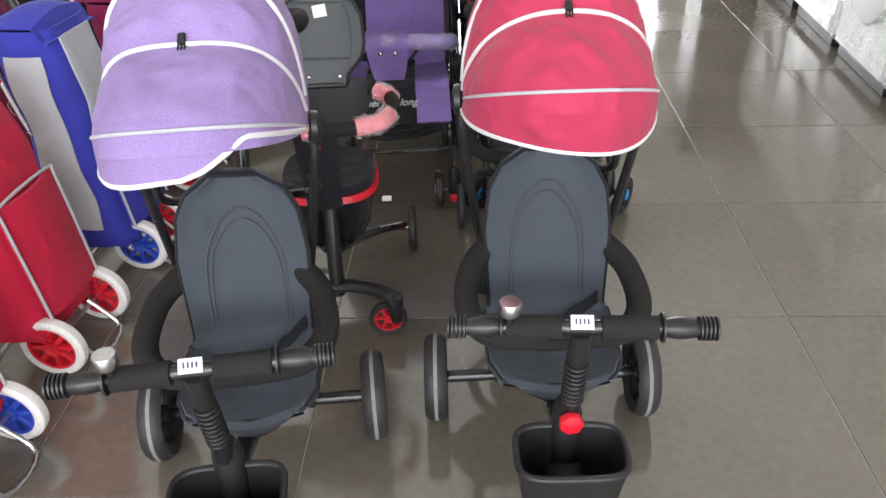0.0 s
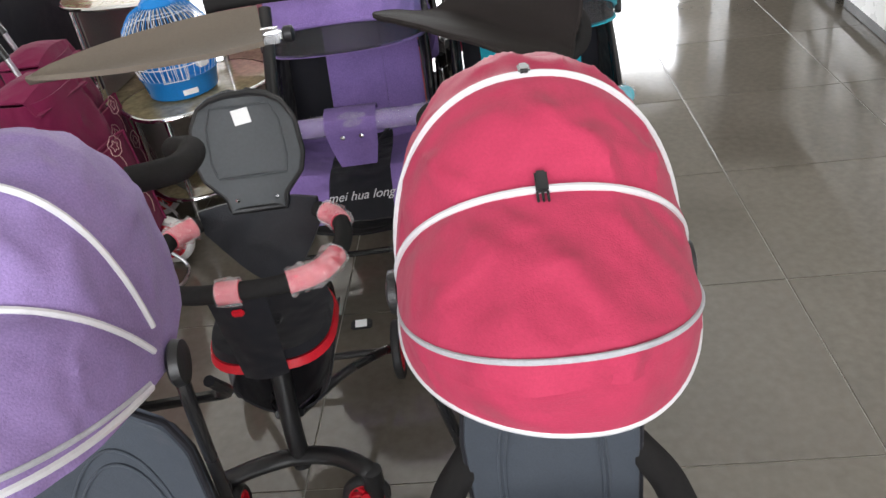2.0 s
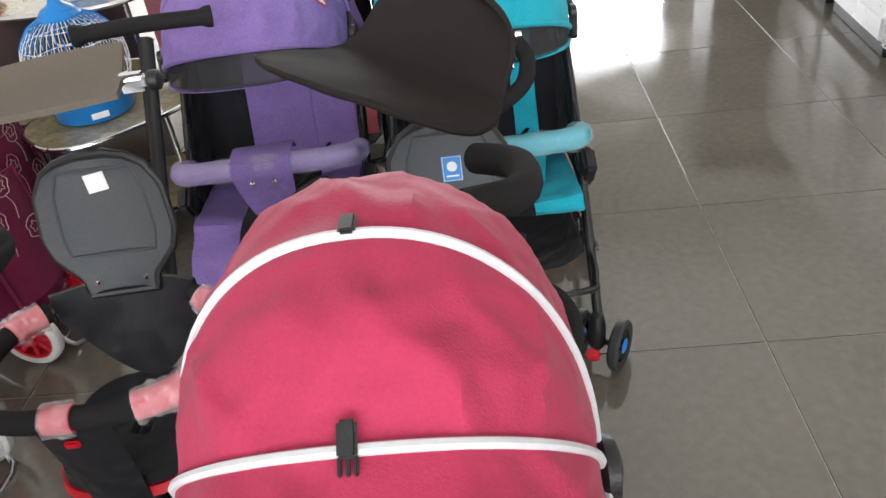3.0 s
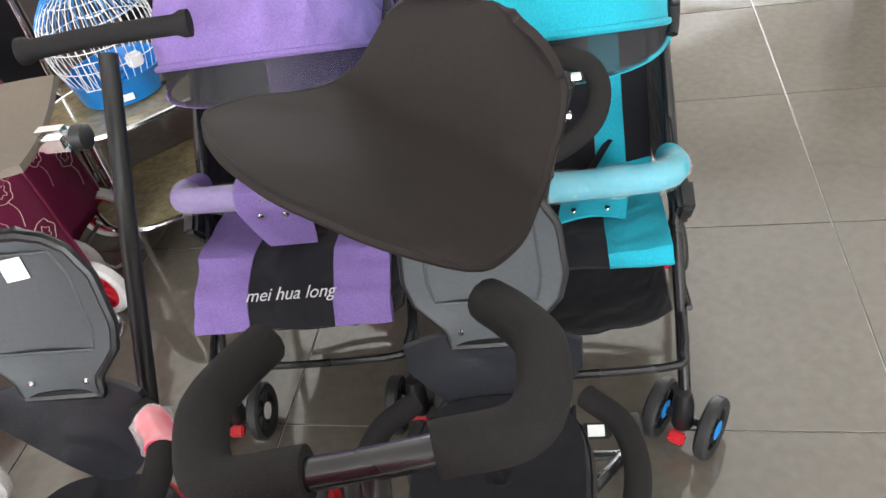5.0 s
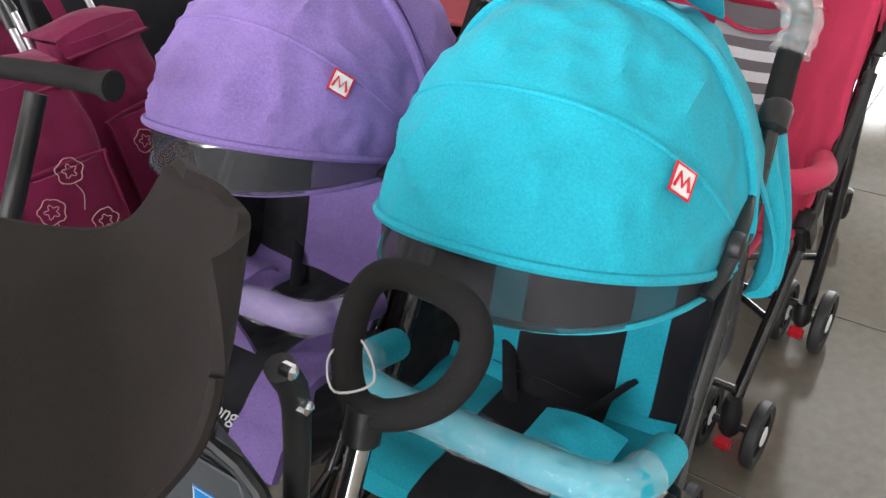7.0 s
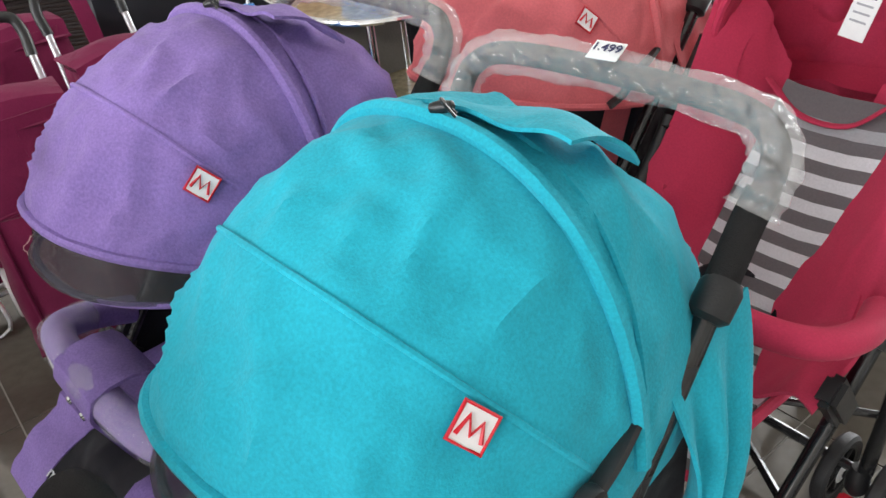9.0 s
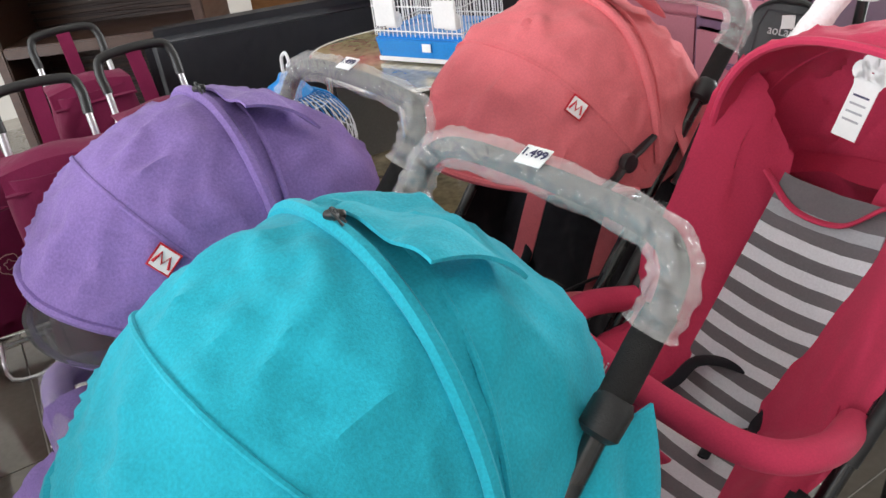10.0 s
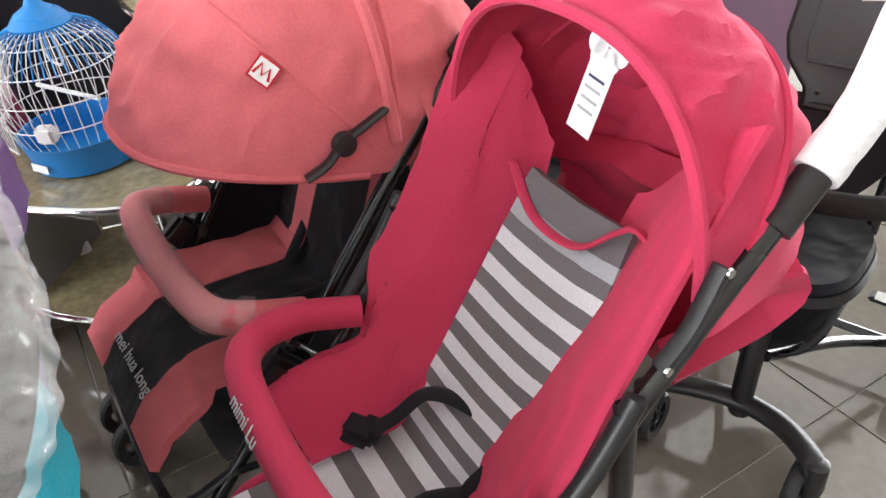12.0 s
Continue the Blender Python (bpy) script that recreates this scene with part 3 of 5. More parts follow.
# ---- striped red stroller ----
def red_stroller(m):
    s = thing("stroller", m, "bright red stroller with a grey striped seat", "stroller", "folding strollers in a row")
    H = (0.49, 0.655)
    for q in (-1, 1):
        caster(s, q * 0.2, 0.0, r=0.068)
        caster(s, q * 0.215, 0.385, r=0.072, gap=0.042, fork_h=0.12)
        part("front_tube", tube([(q * 0.2, 0.0, 0.13), (q * 0.215, 0.2, 0.36), (q * 0.222, 0.42, 0.61), (q * 0.214, 0.66, 0.812)], 0.012, 10, res=3), STEEL, s)
        part("rear_tube", tube([(q * 0.228, 0.40, 0.63), (q * 0.23, 0.40, 0.36), (q * 0.222, 0.385, 0.1)], 0.0125, 10, res=3), STEEL, s)
        part("joint", rbox(0.03, 0.05, 0.1, pose(q * 0.222, 0.22, 0.38, 35), 0.008), BLACK, s)
        part("recline_strut", tube([(q * 0.228, 0.27, 0.47), (q * 0.232, 0.36, 0.57), (q * 0.232, 0.41, 0.64)], 0.012, 10, res=3), BLACK, s)
        hl = part("hood_lever", tube([(q * 0.233, 0.435, 0.665), (q * 0.236, 0.465, 0.70), (q * 0.234, 0.5, 0.755)], 0.011, 10, flat=0.6), BLACK, s)
        for p in ((0.233, 0.437, 0.667), (0.234, 0.5, 0.752)):
            part("bolt", lathe([(0.006, 0), (0.005, 0.003), (0, 0.004)], disc_m(V(q * (p[0] + 0.008), p[1], p[2]), "x", q), 10), CHROME, hl)
        # side wings hang from the hood to the seat
        def wing(u, v):
            # u along the pad from the seat to the hood, v from the pad's edge out and up to the rim
            py, pz = 0.17 + 0.42 * u, (0.345 if u < 0.38 else 0.345 + (u - 0.38) / 0.62 * 0.33)
            x0 = 0.108 if q < 0 else 0.108 - 0.075 * min(1, u * 2.2)
            x = x0 + (0.215 - x0) * v ** 0.7
            rise = (0.06 + 0.11 * u) * v + 0.03 * math.sin(math.pi * v)
            w = 0.034 * noise.noise(V(u * 4, v * 5, q * 3)) * v + (0.032 if q < 0 else 0.014) * (ridge(V(u * 2, v * 3.2 + u * 1.5, q * 5)) - 0.4) + 0.003 * (ridge(V(u * 7, v * 8 - u * 4, q)) - 0.4)
            w *= min(1.0, 3.5 * u)
            return V(q * (x + w * 0.5), py - 0.03 * v - w * 0.35, pz + 0.022 + rise + w * 0.5)
        part("side_wing", sheet(wing, 48, 28, 0.006), RED, s, "creased red side wing")
        part("foam_grip", tube([(q * 0.216, 0.635, 0.79), (q * 0.212, 0.70, 0.845), (q * 0.19, 0.775, 0.93), (q * 0.16, 0.80, 0.965)], 0.024, 16, bumpy=0.10), WHITEFOAM, s, "white foam handle sleeve")
        part("handle_socket", tube([(q * 0.218, 0.585, 0.75), (q * 0.216, 0.65, 0.805)], 0.018, 12, res=1), BLACK, s)
    part("rear_axle", tube([(-0.22, 0.385, 0.11), (0.22, 0.385, 0.11)], 0.009, 8, res=1), STEEL, s)
    part("foot_bar", tube([(-0.2, 0.0, 0.17), (0.2, 0.0, 0.17)], 0.008, 8, res=1), STEEL, s)
    part("brace", tube([(-0.215, 0.12, 0.25), (0.215, 0.42, 0.22)], 0.007, 8, res=1), STEEL, s)
    part("brace", tube([(0.215, 0.12, 0.25), (-0.215, 0.42, 0.22)], 0.007, 8, res=1), STEEL, s)
    curve = [(92, 0.272), (100, 0.28), (110, 0.292), (127, 0.304), (147, 0.298), (167, 0.268), (187, 0.23)]
    hd = part("canopy", sheet(hood(H, 0.217, curve, sag=0.03, seed=3.0, pins=(92, 130), pw=0.8, pr=0.7), 70, 60, 0.006), RED, s, "open red hood")
    part("hood_rib", hoop(H, 0.22, 0.276, 92, 0.007, pw=0.8, pr=0.7), RED, hd)
    part("hood_rib", hoop(H, 0.221, 0.304, 130, 0.007, pw=0.8, pr=0.7), RED, hd)
    part("rear_bag", sheet(lambda u, v: V((-0.2 + 0.4 * u) * (1 - 0.3 * v * v), 0.635 + 0.06 * math.sin(math.pi * u) ** 0.7 - 0.09 * v + 0.06 * math.sin(math.pi * v) + 0.012 * noise.noise(V(u * 6, v * 5, 4)), 0.66 - 0.2 * v * (1 - 0.4 * (2 * u - 1) ** 4)), 40, 24, 0.05), RED, s, "red cloth pocket behind")
    # striped pad, stripe by stripe
    knots = [(0.0, 0.03, 0.31), (0.1, 0.06, 0.345), (0.36, 0.30, 0.33), (0.41, 0.33, 0.345), (1.0, 0.535, 0.69)]
    ks = [k[0] for k in knots]

    def pad(v0, v1):
        def fn(u, v):
            t = v0 + (v1 - v0) * v
            x = (-0.125 + 0.25 * u) * (1 - 0.26 * max(0.0, t - 0.4) / 0.6)
            return V(x, float(np.interp(t, ks, [k[1] for k in knots])), float(np.interp(t, ks, [k[2] for k in knots])) + 0.012 * (x / 0.12) ** 2 + 0.003 * noise.noise(V(x * 20, t * 20, 3)))
        return fn
    n = 32
    for k in range(n):
        if k >= n - 4:
            # plain grey head end with a pale mesh band
            part("mesh_band" if k == n - 3 else "head_panel", sheet(pad(k / n, (k + 1) / n), 8, 2, 0.014), GREYCLOTH if k == n - 3 else STRIPEG, s, "pale mesh band" if k == n - 3 else "plain grey head end")
            continue
        part("stripe", sheet(pad(k / n, (k + 1) / n), 8, 1 if k % 2 else 2, 0.014), STRIPEW if k % 2 else STRIPEG, s, "white stripe" if k % 2 else "grey stripe")
    part("seat_edge", tube([(-0.13, 0.03, 0.31), (-0.135, 0.1, 0.355), (-0.135, 0.3, 0.345)], 0.009, 8), RED, s)
    part("seat_edge", tube([(0.13, 0.03, 0.31), (0.135, 0.1, 0.355), (0.135, 0.3, 0.345)], 0.009, 8), RED, s)
    part("seat_edge", tube([(-0.13, 0.03, 0.31), (0, 0.022, 0.305), (0.13, 0.03, 0.31)], 0.009, 8), RED, s)
    part("neck_loop", tube([(-0.12, 0.52, 0.70), (-0.05, 0.50, 0.66), (0.03, 0.50, 0.66), (0.08, 0.515, 0.70), (0.1, 0.525, 0.71), (0.13, 0.53, 0.69)], 0.007, 8, flat=0.5), RED, s)
    bar = [(-0.205, 0.31, 0.5), (-0.222, 0.225, 0.518), (-0.192, 0.15, 0.532), (-0.1, 0.12, 0.538), (0.1, 0.12, 0.538), (0.192, 0.15, 0.532), (0.222, 0.225, 0.518), (0.205, 0.31, 0.5)]
    bb = part("bumper_bar", tube(bar, 0.0225, 16), RED, s, "padded red bumper bar")
    text_on(bb, "bar_lettering", "mimi Lu", pose(-0.05, 0.0985, 0.5535, 50, 0, -2), 0.026, WHITE, "white lettering")
    part("crotch_strap", tube([(0, 0.13, 0.53), (0, 0.135, 0.42), (0, 0.17, 0.36)], 0.016, 10, flat=0.35), RED, bb)
    part("harness", tube([(-0.1, 0.262, 0.385), (-0.087, 0.29, 0.402), (-0.085, 0.34, 0.418), (-0.035, 0.372, 0.422), (0.02, 0.384, 0.41), (0.046, 0.36, 0.388), (0.05, 0.32, 0.37), (0.075, 0.29, 0.368)], 0.0135, 10, flat=0.45), BLACKCLOTH, s, "black harness strap in a loop")
    part("harness_pad", rbox(0.062, 0.05, 0.03, pose(-0.115, 0.25, 0.365, 8, 0, 30), 0.012, 3), BLACKCLOTH, s, "black padded harness buckle")
    part("harness_tail", tube([(0.05, 0.32, 0.37), (0.02, 0.27, 0.362), (0.035, 0.22, 0.364)], 0.009, 8, flat=0.3), BLACKCLOTH, s)
    # swing tag
    tm = pose(0.012, 0.565, 0.87) @ Matrix.Rotation(radians(72), 4, "X") @ Matrix.Rotation(radians(-8), 4, "Z")
    tg = part("swing_tag", rbox(0.04, 0.085, 0.0015, tm @ pose(0, -0.05, 0.012), 0.0005, 1), PAPER, hd, "white card swing tag")
    for k in range(6):
        an = k * math.pi / 3
        lathe_m = tm @ pose(0.018 * math.cos(an), 0.005 + 0.014 * math.sin(an), 0.0118)
        part("tag_scallop", lathe([(0.014, 0), (0.014, 0.0014)], lathe_m, 14), PAPER, tg)
    for k in range(4):
        part("tag_print", rbox(0.026, 0.003, 0.0006, tm @ pose(0, -0.03 - 0.012 * k, 0.0138), 0), INK if k == 0 else GREYCLOTH, tg, smooth=False)
    return s


red_stroller(pose(0.45, 3.312, 0, 0, 0, 3))


# ---- pedal tricycles ----
def tricycle(m, cloth_m, colour, hoodp, bar_yaw=0.0, seed=0.0, knob=True, sx=0.0, tuck=False):
    """Origin on the floor midway between the rear wheels; the front points to -y."""
    s = thing("tricycle", m, colour, "tricycle", "hooded pedal tricycles")
    for q in (-1, 1):
        wheel(s, V(q * 0.235, 0.0, 0.1005), 0.1, 0.05, spokes=5, line=True)
        part("axle_arm", tube([(q * 0.09, 0.0, 0.105), (q * 0.215, 0.0, 0.1)], 0.014, 10, res=1), STEEL, s)
    part("rear_axle", tube([(-0.1, 0, 0.105), (0.1, 0, 0.105)], 0.02, 12, res=1), STEEL, s)
    part("frame_tube", tube([(0, 0.02, 0.14), (0, -0.15, 0.2), (0, -0.3, 0.27), (0, -0.37, 0.3)], 0.02, 12), STEEL, s)
    part("rear_hoop", tube([(-0.15, 0.1, 0.62), (-0.155, 0.14, 0.56), (-0.1, 0.16, 0.54), (0.1, 0.16, 0.54), (0.155, 0.14, 0.56), (0.15, 0.1, 0.62)], 0.009, 8), STEEL, s)
    # front wheel, fork and basket
    front = part("head_tube", lathe([(0.022, 0.2), (0.026, 0.22), (0.026, 0.36), (0.02, 0.38)], pose(0.0, -0.375, 0), 16), BLACK, s)
    wheel(s, V(0.0, -0.42, 0.115), 0.114, 0.045, spokes=5, line=True)
    for q in (-1, 1):
        part("fork_blade", tube([(q * 0.034, -0.42, 0.11), (q * 0.036, -0.4, 0.2), (q * 0.015, -0.38, 0.25)], 0.009, 8), BLACK, front)
        part("pedal", rbox(0.085, 0.05, 0.02, pose(q * 0.14, -0.43 - q * 0.03, 0.1 + q * 0.02), 0.01, 3), BLACK, s)
        part("crank", tube([(q * 0.03, -0.42, 0.115), (q * 0.1, -0.43 - q * 0.03, 0.11 + q * 0.02)], 0.006, 8, res=1), STEEL, s)
    part("fender", sheet(lambda u, v: V(-0.035 + 0.07 * u, -0.42 - 0.135 * math.cos(radians(20 + 130 * v)), 0.12 + 0.135 * math.sin(radians(20 + 130 * v)) - 0.02 * (2 * u - 1) ** 2), 6, 12, 0.004), BLACK, s)

    def bask(u, v):
        an = math.pi * 2 * u
        k = 0.80 + 0.2 * v
        return V(0.092 * k * sgn(math.cos(an), 0.45), -0.435 + 0.06 * k * sgn(math.sin(an), 0.5), 0.2 + 0.125 * v)
    bk = part("basket", sheet(bask, 40, 6, 0.005), BLACK, s, "black moulded plastic front basket")
    part("basket_floor", rbox(0.14, 0.09, 0.006, pose(0, -0.435, 0.2), 0.002), BLACK, bk)
    part("basket_lip", tube([bask(i / 40, 1.0) for i in range(40)], 0.006, 8, True, 1), BLACK, bk)
    # stem and handlebar turn together
    hb = pose(0, -0.43, 0.018, 0, 0, bar_yaw)
    stem = part("stem", tube([hb @ V(0, 0.045, 0.34), hb @ V(0, 0.012, 0.5), hb @ V(0, 0, 0.56)], 0.017, 14, res=3), BLACK, s)
    for k in range(9):
        part("stem_ring", lathe([(0.018, 0), (0.0195, 0.003), (0.018, 0.006)], hb @ pose(0, 0.035 - 0.003 * k, 0.39 + 0.012 * k, 12), 14), BLACK, stem)
    if knob:
        part("knob", lathe([(0.02, 0), (0.022, 0.006), (0.02, 0.014), (0.008, 0.018)], disc_m(V(0, -0.41, 0.372), "y", -1), 7), REDPL, stem, "red clamp knob")
    bar = part("handlebar", tube([hb @ V(-0.19, 0.0, 0.567), hb @ V(-0.1, -0.002, 0.57), hb @ V(0.1, -0.002, 0.57), hb @ V(0.19, 0.0, 0.567)], 0.012, 12), STEEL, s)
    for q in (-1, 1):
        part("foam_sleeve", tube([hb @ V(q * 0.03, -0.002, 0.57), hb @ V(q * 0.112, -0.002, 0.57)], 0.0185, 14, res=1), FOAM, bar)
        gp = part("grip", tube([hb @ V(q * 0.122, -0.001, 0.57), hb @ V(q * 0.17, 0, 0.568)], lambda t: 0.0135 + 0.004 * math.sin(math.pi * t), 12, res=4), BLACK, bar)
        for k in range(5):
            part("grip_ring", lathe([(0.013, 0), (0.0185, 0.001), (0.0185, 0.004), (0.013, 0.005)], hb @ disc_m(V(q * (0.172 + 0.006 * k), 0, 0.568), "x", q), 14), BLACK, gp)
        part("grip_collar", lathe([(0.013, 0), (0.023, 0.001), (0.023, 0.004), (0.013, 0.005)], hb @ disc_m(V(q * 0.117, -0.001, 0.57), "x", q), 16), BLACK, gp)
    bl = part("bell", lathe([(0.003, 0.0), (0.015, 0.001), (0.017, 0.004), (0.017, 0.02), (0.0155, 0.023), (0, 0.024)], hb @ pose(-0.107, -0.012, 0.602), 22), ALU, bar, "silver bicycle bell")
    part("bell_post", tube([hb @ V(-0.107, -0.008, 0.565), hb @ V(-0.107, -0.012, 0.603)], 0.006, 8, res=1), BLACK, bl)
    pl = hb @ pose(0.0, -0.008, 0.584, 40)
    lab = label_plate(bar, "price_label", pl, 0.034, 0.022, PAPER, "small white price sticker")
    for k in range(4):
        part("price_mark", rbox(0.003, 0.009, 0.0006, pl @ pose(-0.009 + 0.006 * k, 0.001, 0.0015), 0), INK, lab, smooth=False)
    # seat shell and cushion
    def seat(u, v):
        # v runs from the seat's front to the top of the back
        y = float(np.interp(v, [0, 0.08, 0.38, 0.47, 1], [-0.255, -0.26, -0.07, -0.03, 0.055]))
        z = float(np.interp(v, [0, 0.08, 0.38, 0.47, 1], [0.275, 0.30, 0.295, 0.33, 0.645]))
        w = float(np.interp(v, [0, 0.06, 0.15, 0.35, 0.5, 0.75, 0.88, 0.95, 1], [0.05, 0.10, 0.125, 0.13, 0.116, 0.124, 0.114, 0.092, 0.045]))
        x = (2 * u - 1) * w
        dish = 0.03 * (2 * u - 1) ** 2
        return V(x + sx, y - (dish if v > 0.42 else 0), (z + 0.016 * v) + (dish if v <= 0.42 else 0) + 0.004 * noise.noise(V(x * 15, v * 9, seed)))
    shell = part("seat_shell", sheet(lambda u, v: seat(u, v) + V(0, 0.012, -0.016), 16, 34, 0.014), BLACK, s, "black seat shell")
    pad = part("seat_pad", sheet(seat, 20, 46, 0.016), SLATE, s, "slate grey stitched seat cover")
    part("seat_piping", tube([seat(0.0, k / 40) for k in range(41)] + [seat(1.0, 1 - k / 40) for k in range(41)], 0.0045, 6, True, 1), BLACKCLOTH, pad)

    def arch(t, k):
        an = math.pi * t
        u = 0.5 - k * 0.33 * math.cos(an)
        v = 0.52 + k * 0.36 * math.sin(an) ** 0.7
        return seat(u, v) + V(0, -0.0085, 0.003)
    for k in (1.0, 0.9):
        part("stitched_arch", tube([arch(t / 24, k) for t in range(25)], 0.0028, 6, res=1), SLATE, pad)
    part("belt", sheet(lambda u, v: seat(0.95 - 0.6 * v, 0.5 - 0.24 * v) + V(0, -0.012 + 0.012 * (u - 0.5), 0.014 + 0.024 * (u - 0.5)), 2, 10, 0.003), BLACKCLOTH, pad, "black webbing belt")
    ring = [(-0.118, 0.0, 0.46), (-0.155, -0.06, 0.44), (-0.165, -0.15, 0.415), (-0.13, -0.215, 0.405), (-0.05, -0.235, 0.405), (0.05, -0.235, 0.405), (0.13, -0.215, 0.405), (0.165, -0.15, 0.415), (0.155, -0.06, 0.44), (0.118, 0.0, 0.46)]
    rg = part("guard_ring", tube(ring, 0.024, 16), FOAM, s, "thick black foam guard ring")
    part("guard_clip", rbox(0.07, 0.05, 0.045, pose(0.0, -0.235, 0.385), 0.012), BLACK, rg)
    part("clip_button", rbox(0.026, 0.014, 0.008, pose(0.02, -0.238, 0.43), 0.003), REDPL if not knob else BLACK, rg)
    # hood
    cx, hy, hz, w, K, (a_pk, r_pk), (a_g, r_g), (a1, r1), (a2, r2) = hoodp
    H = (0.0, 0.0)
    root = pose(cx, hy, hz)
    curve = [(a_g - 6, r_g - 0.006), (a_g, r_g), (a_g + 12, r_g * 0.55 + r1 * 0.45), (a1, r1), ((a1 + a2) / 2, (r1 + r2) / 2 + 0.006), (a2, r2), (122, r2 * 1.06), (148, r2 * 1.04), (178, r2 * 0.85)]

    def posed(bm):
        bm.transform(root)
        return bm
    hd = part("canopy", posed(sheet(hood(H, w, curve, sag=0.015, seed=seed, pins=(a_g, a1, a2), **K), 84, 96, 0.005)), cloth_m, s, "rounded cloth sun hood")
    part("white_piping", posed(hoop(H, w + 0.003, r1 + 0.005, a1, 0.004, n=40, **K)), WHITE, hd, "white piping")
    part("white_piping", posed(hoop(H, w + 0.003, r2 + 0.005, a2, 0.004, n=40, **K)), WHITE, hd, "white piping")
    part("grey_piping", posed(hoop(H, w + 0.002, r_g + 0.004, a_g, 0.0028, n=40, **K)), GREYCLOTH, hd, "thin grey piping")

    def peak(u, v):
        if tuck:
            # the cloth is pushed up under the brim on one side
            v *= 1 - 0.78 * min(1.0, max(0.0, (u - 0.5) / 0.16))
        a = a_g + (a_pk - a_g) * v
        x, dy, dz = rib(w + 0.004 * v, r_g + (r_pk - r_g) * v, radians(a), math.pi * (0.03 + 0.94 * u), K["pw"], K["pr"])
        return V(x, dy, dz + 0.008 * math.sin(9 * u + seed) * v)
    pk = part("peak", posed(sheet(peak, 40, 8, 0.005)), cloth_m, hd, "drooping cloth peak")
    part("peak_piping", posed(tube([peak(i / 40, 1.0) for i in range(41)], 0.005, 7, res=1)), WHITE, pk, "white edge piping")
    for a, R in ((a1, r1), (a2, r2)):
        p = root @ V(0.0, -(R + 0.006) * math.cos(radians(a)), (R + 0.006) * math.sin(radians(a)))
        bq = Matrix.Translation(p) @ Matrix.Rotation(radians(90 - a), 4, "X")
        bu = part("buckle", rbox(0.012, 0.022, 0.005, bq @ pose(0, 0.006, 0.001), 0.002), BLACK, hd, "black strap buckle")
        for q in (-1, 0, 1) if a == a1 else ():
            part("buckle_prong", rbox(0.0025, 0.012, 0.004, bq @ pose(q * 0.0048, -0.009, 0), 0.001), BLACK, bu)
    for q in (-1, 1):
        part("hinge_disc", lathe([(0.024, 0), (0.028, 0.004), (0.026, 0.014), (0.012, 0.018)], disc_m(V(cx + q * (w + 0.004), hy, hz), "x", q), 24), BLACK, s, "black hood hinge")
        part("hood_stay", tube([(cx + q * (w + 0.008), hy, hz - 0.01), (cx + q * w, hy + 0.01, hz - 0.1), (q * 0.13, 0.05, 0.42)], 0.009, 10), STEEL, s)
    # push handle behind the hood
    push = [(-0.105, 0.485, 0.785), (-0.125, 0.44, 0.80), (-0.138, 0.385, 0.815), (-0.115, 0.352, 0.825), (-0.05, 0.342, 0.828), (0.05, 0.342, 0.828), (0.115, 0.352, 0.825), (0.138, 0.385, 0.815), (0.125, 0.44, 0.80), (0.105, 0.485, 0.785)]
    turn = pose(0, 0.41, 0.02) @ pose(0, 0, 0, 0, 0, 12) @ pose(0.0, -0.42, 0)
    push = [turn @ V(p[0], p[1] - (0.04 if p[1] < 0.37 else 0.0), p[2]) for p in push]
    mid = [turn @ V(k * 0.045, 0.302, 0.828) for k in (-1, 1)]
    ph = part("push_handle", tube(push, 0.0125, 12), STEEL, s)
    part("push_grip", tube(push[:4] + mid[:1], 0.0215, 14), FOAM, ph, "black foam grip")
    part("push_grip", tube(mid[1:] + push[6:], 0.0215, 14), FOAM, ph, "black foam grip")
    part("push_pole", tube([(0.0, 0.10, 0.16), (0.0, 0.17, 0.5), turn @ V(0, 0.302, 0.826)], 0.013, 12, res=2), STEEL, s)
    part("rear_tray", rbox(0.2, 0.14, 0.1, pose(0, 0.14, 0.16), 0.02, 2), BLACKCLOTH, s, "black cloth rear bag")
    return s


tricycle(pose(-0.1, 1.535, 0, 0, 0, 11), LILAC, "black pedal tricycle with a lilac hood", (0.023, -0.05, 0.78, 0.149, dict(pw=0.67, pr=0.64), (12, 0.298), (25, 0.318), (57, 0.228), (84, 0.268)), 2, 2.0, knob=False, sx=0.014, tuck=True)
tricycle(pose(0.499, 1.665, 0, 0, 0, 5), CRIMSON, "black pedal tricycle with a crimson hood", (-0.003, -0.03, 0.79, 0.159, dict(pw=0.9, pr=0.84), (4, 0.262), (23.5, 0.305), (57, 0.218), (92, 0.243)), -3, 5.0)


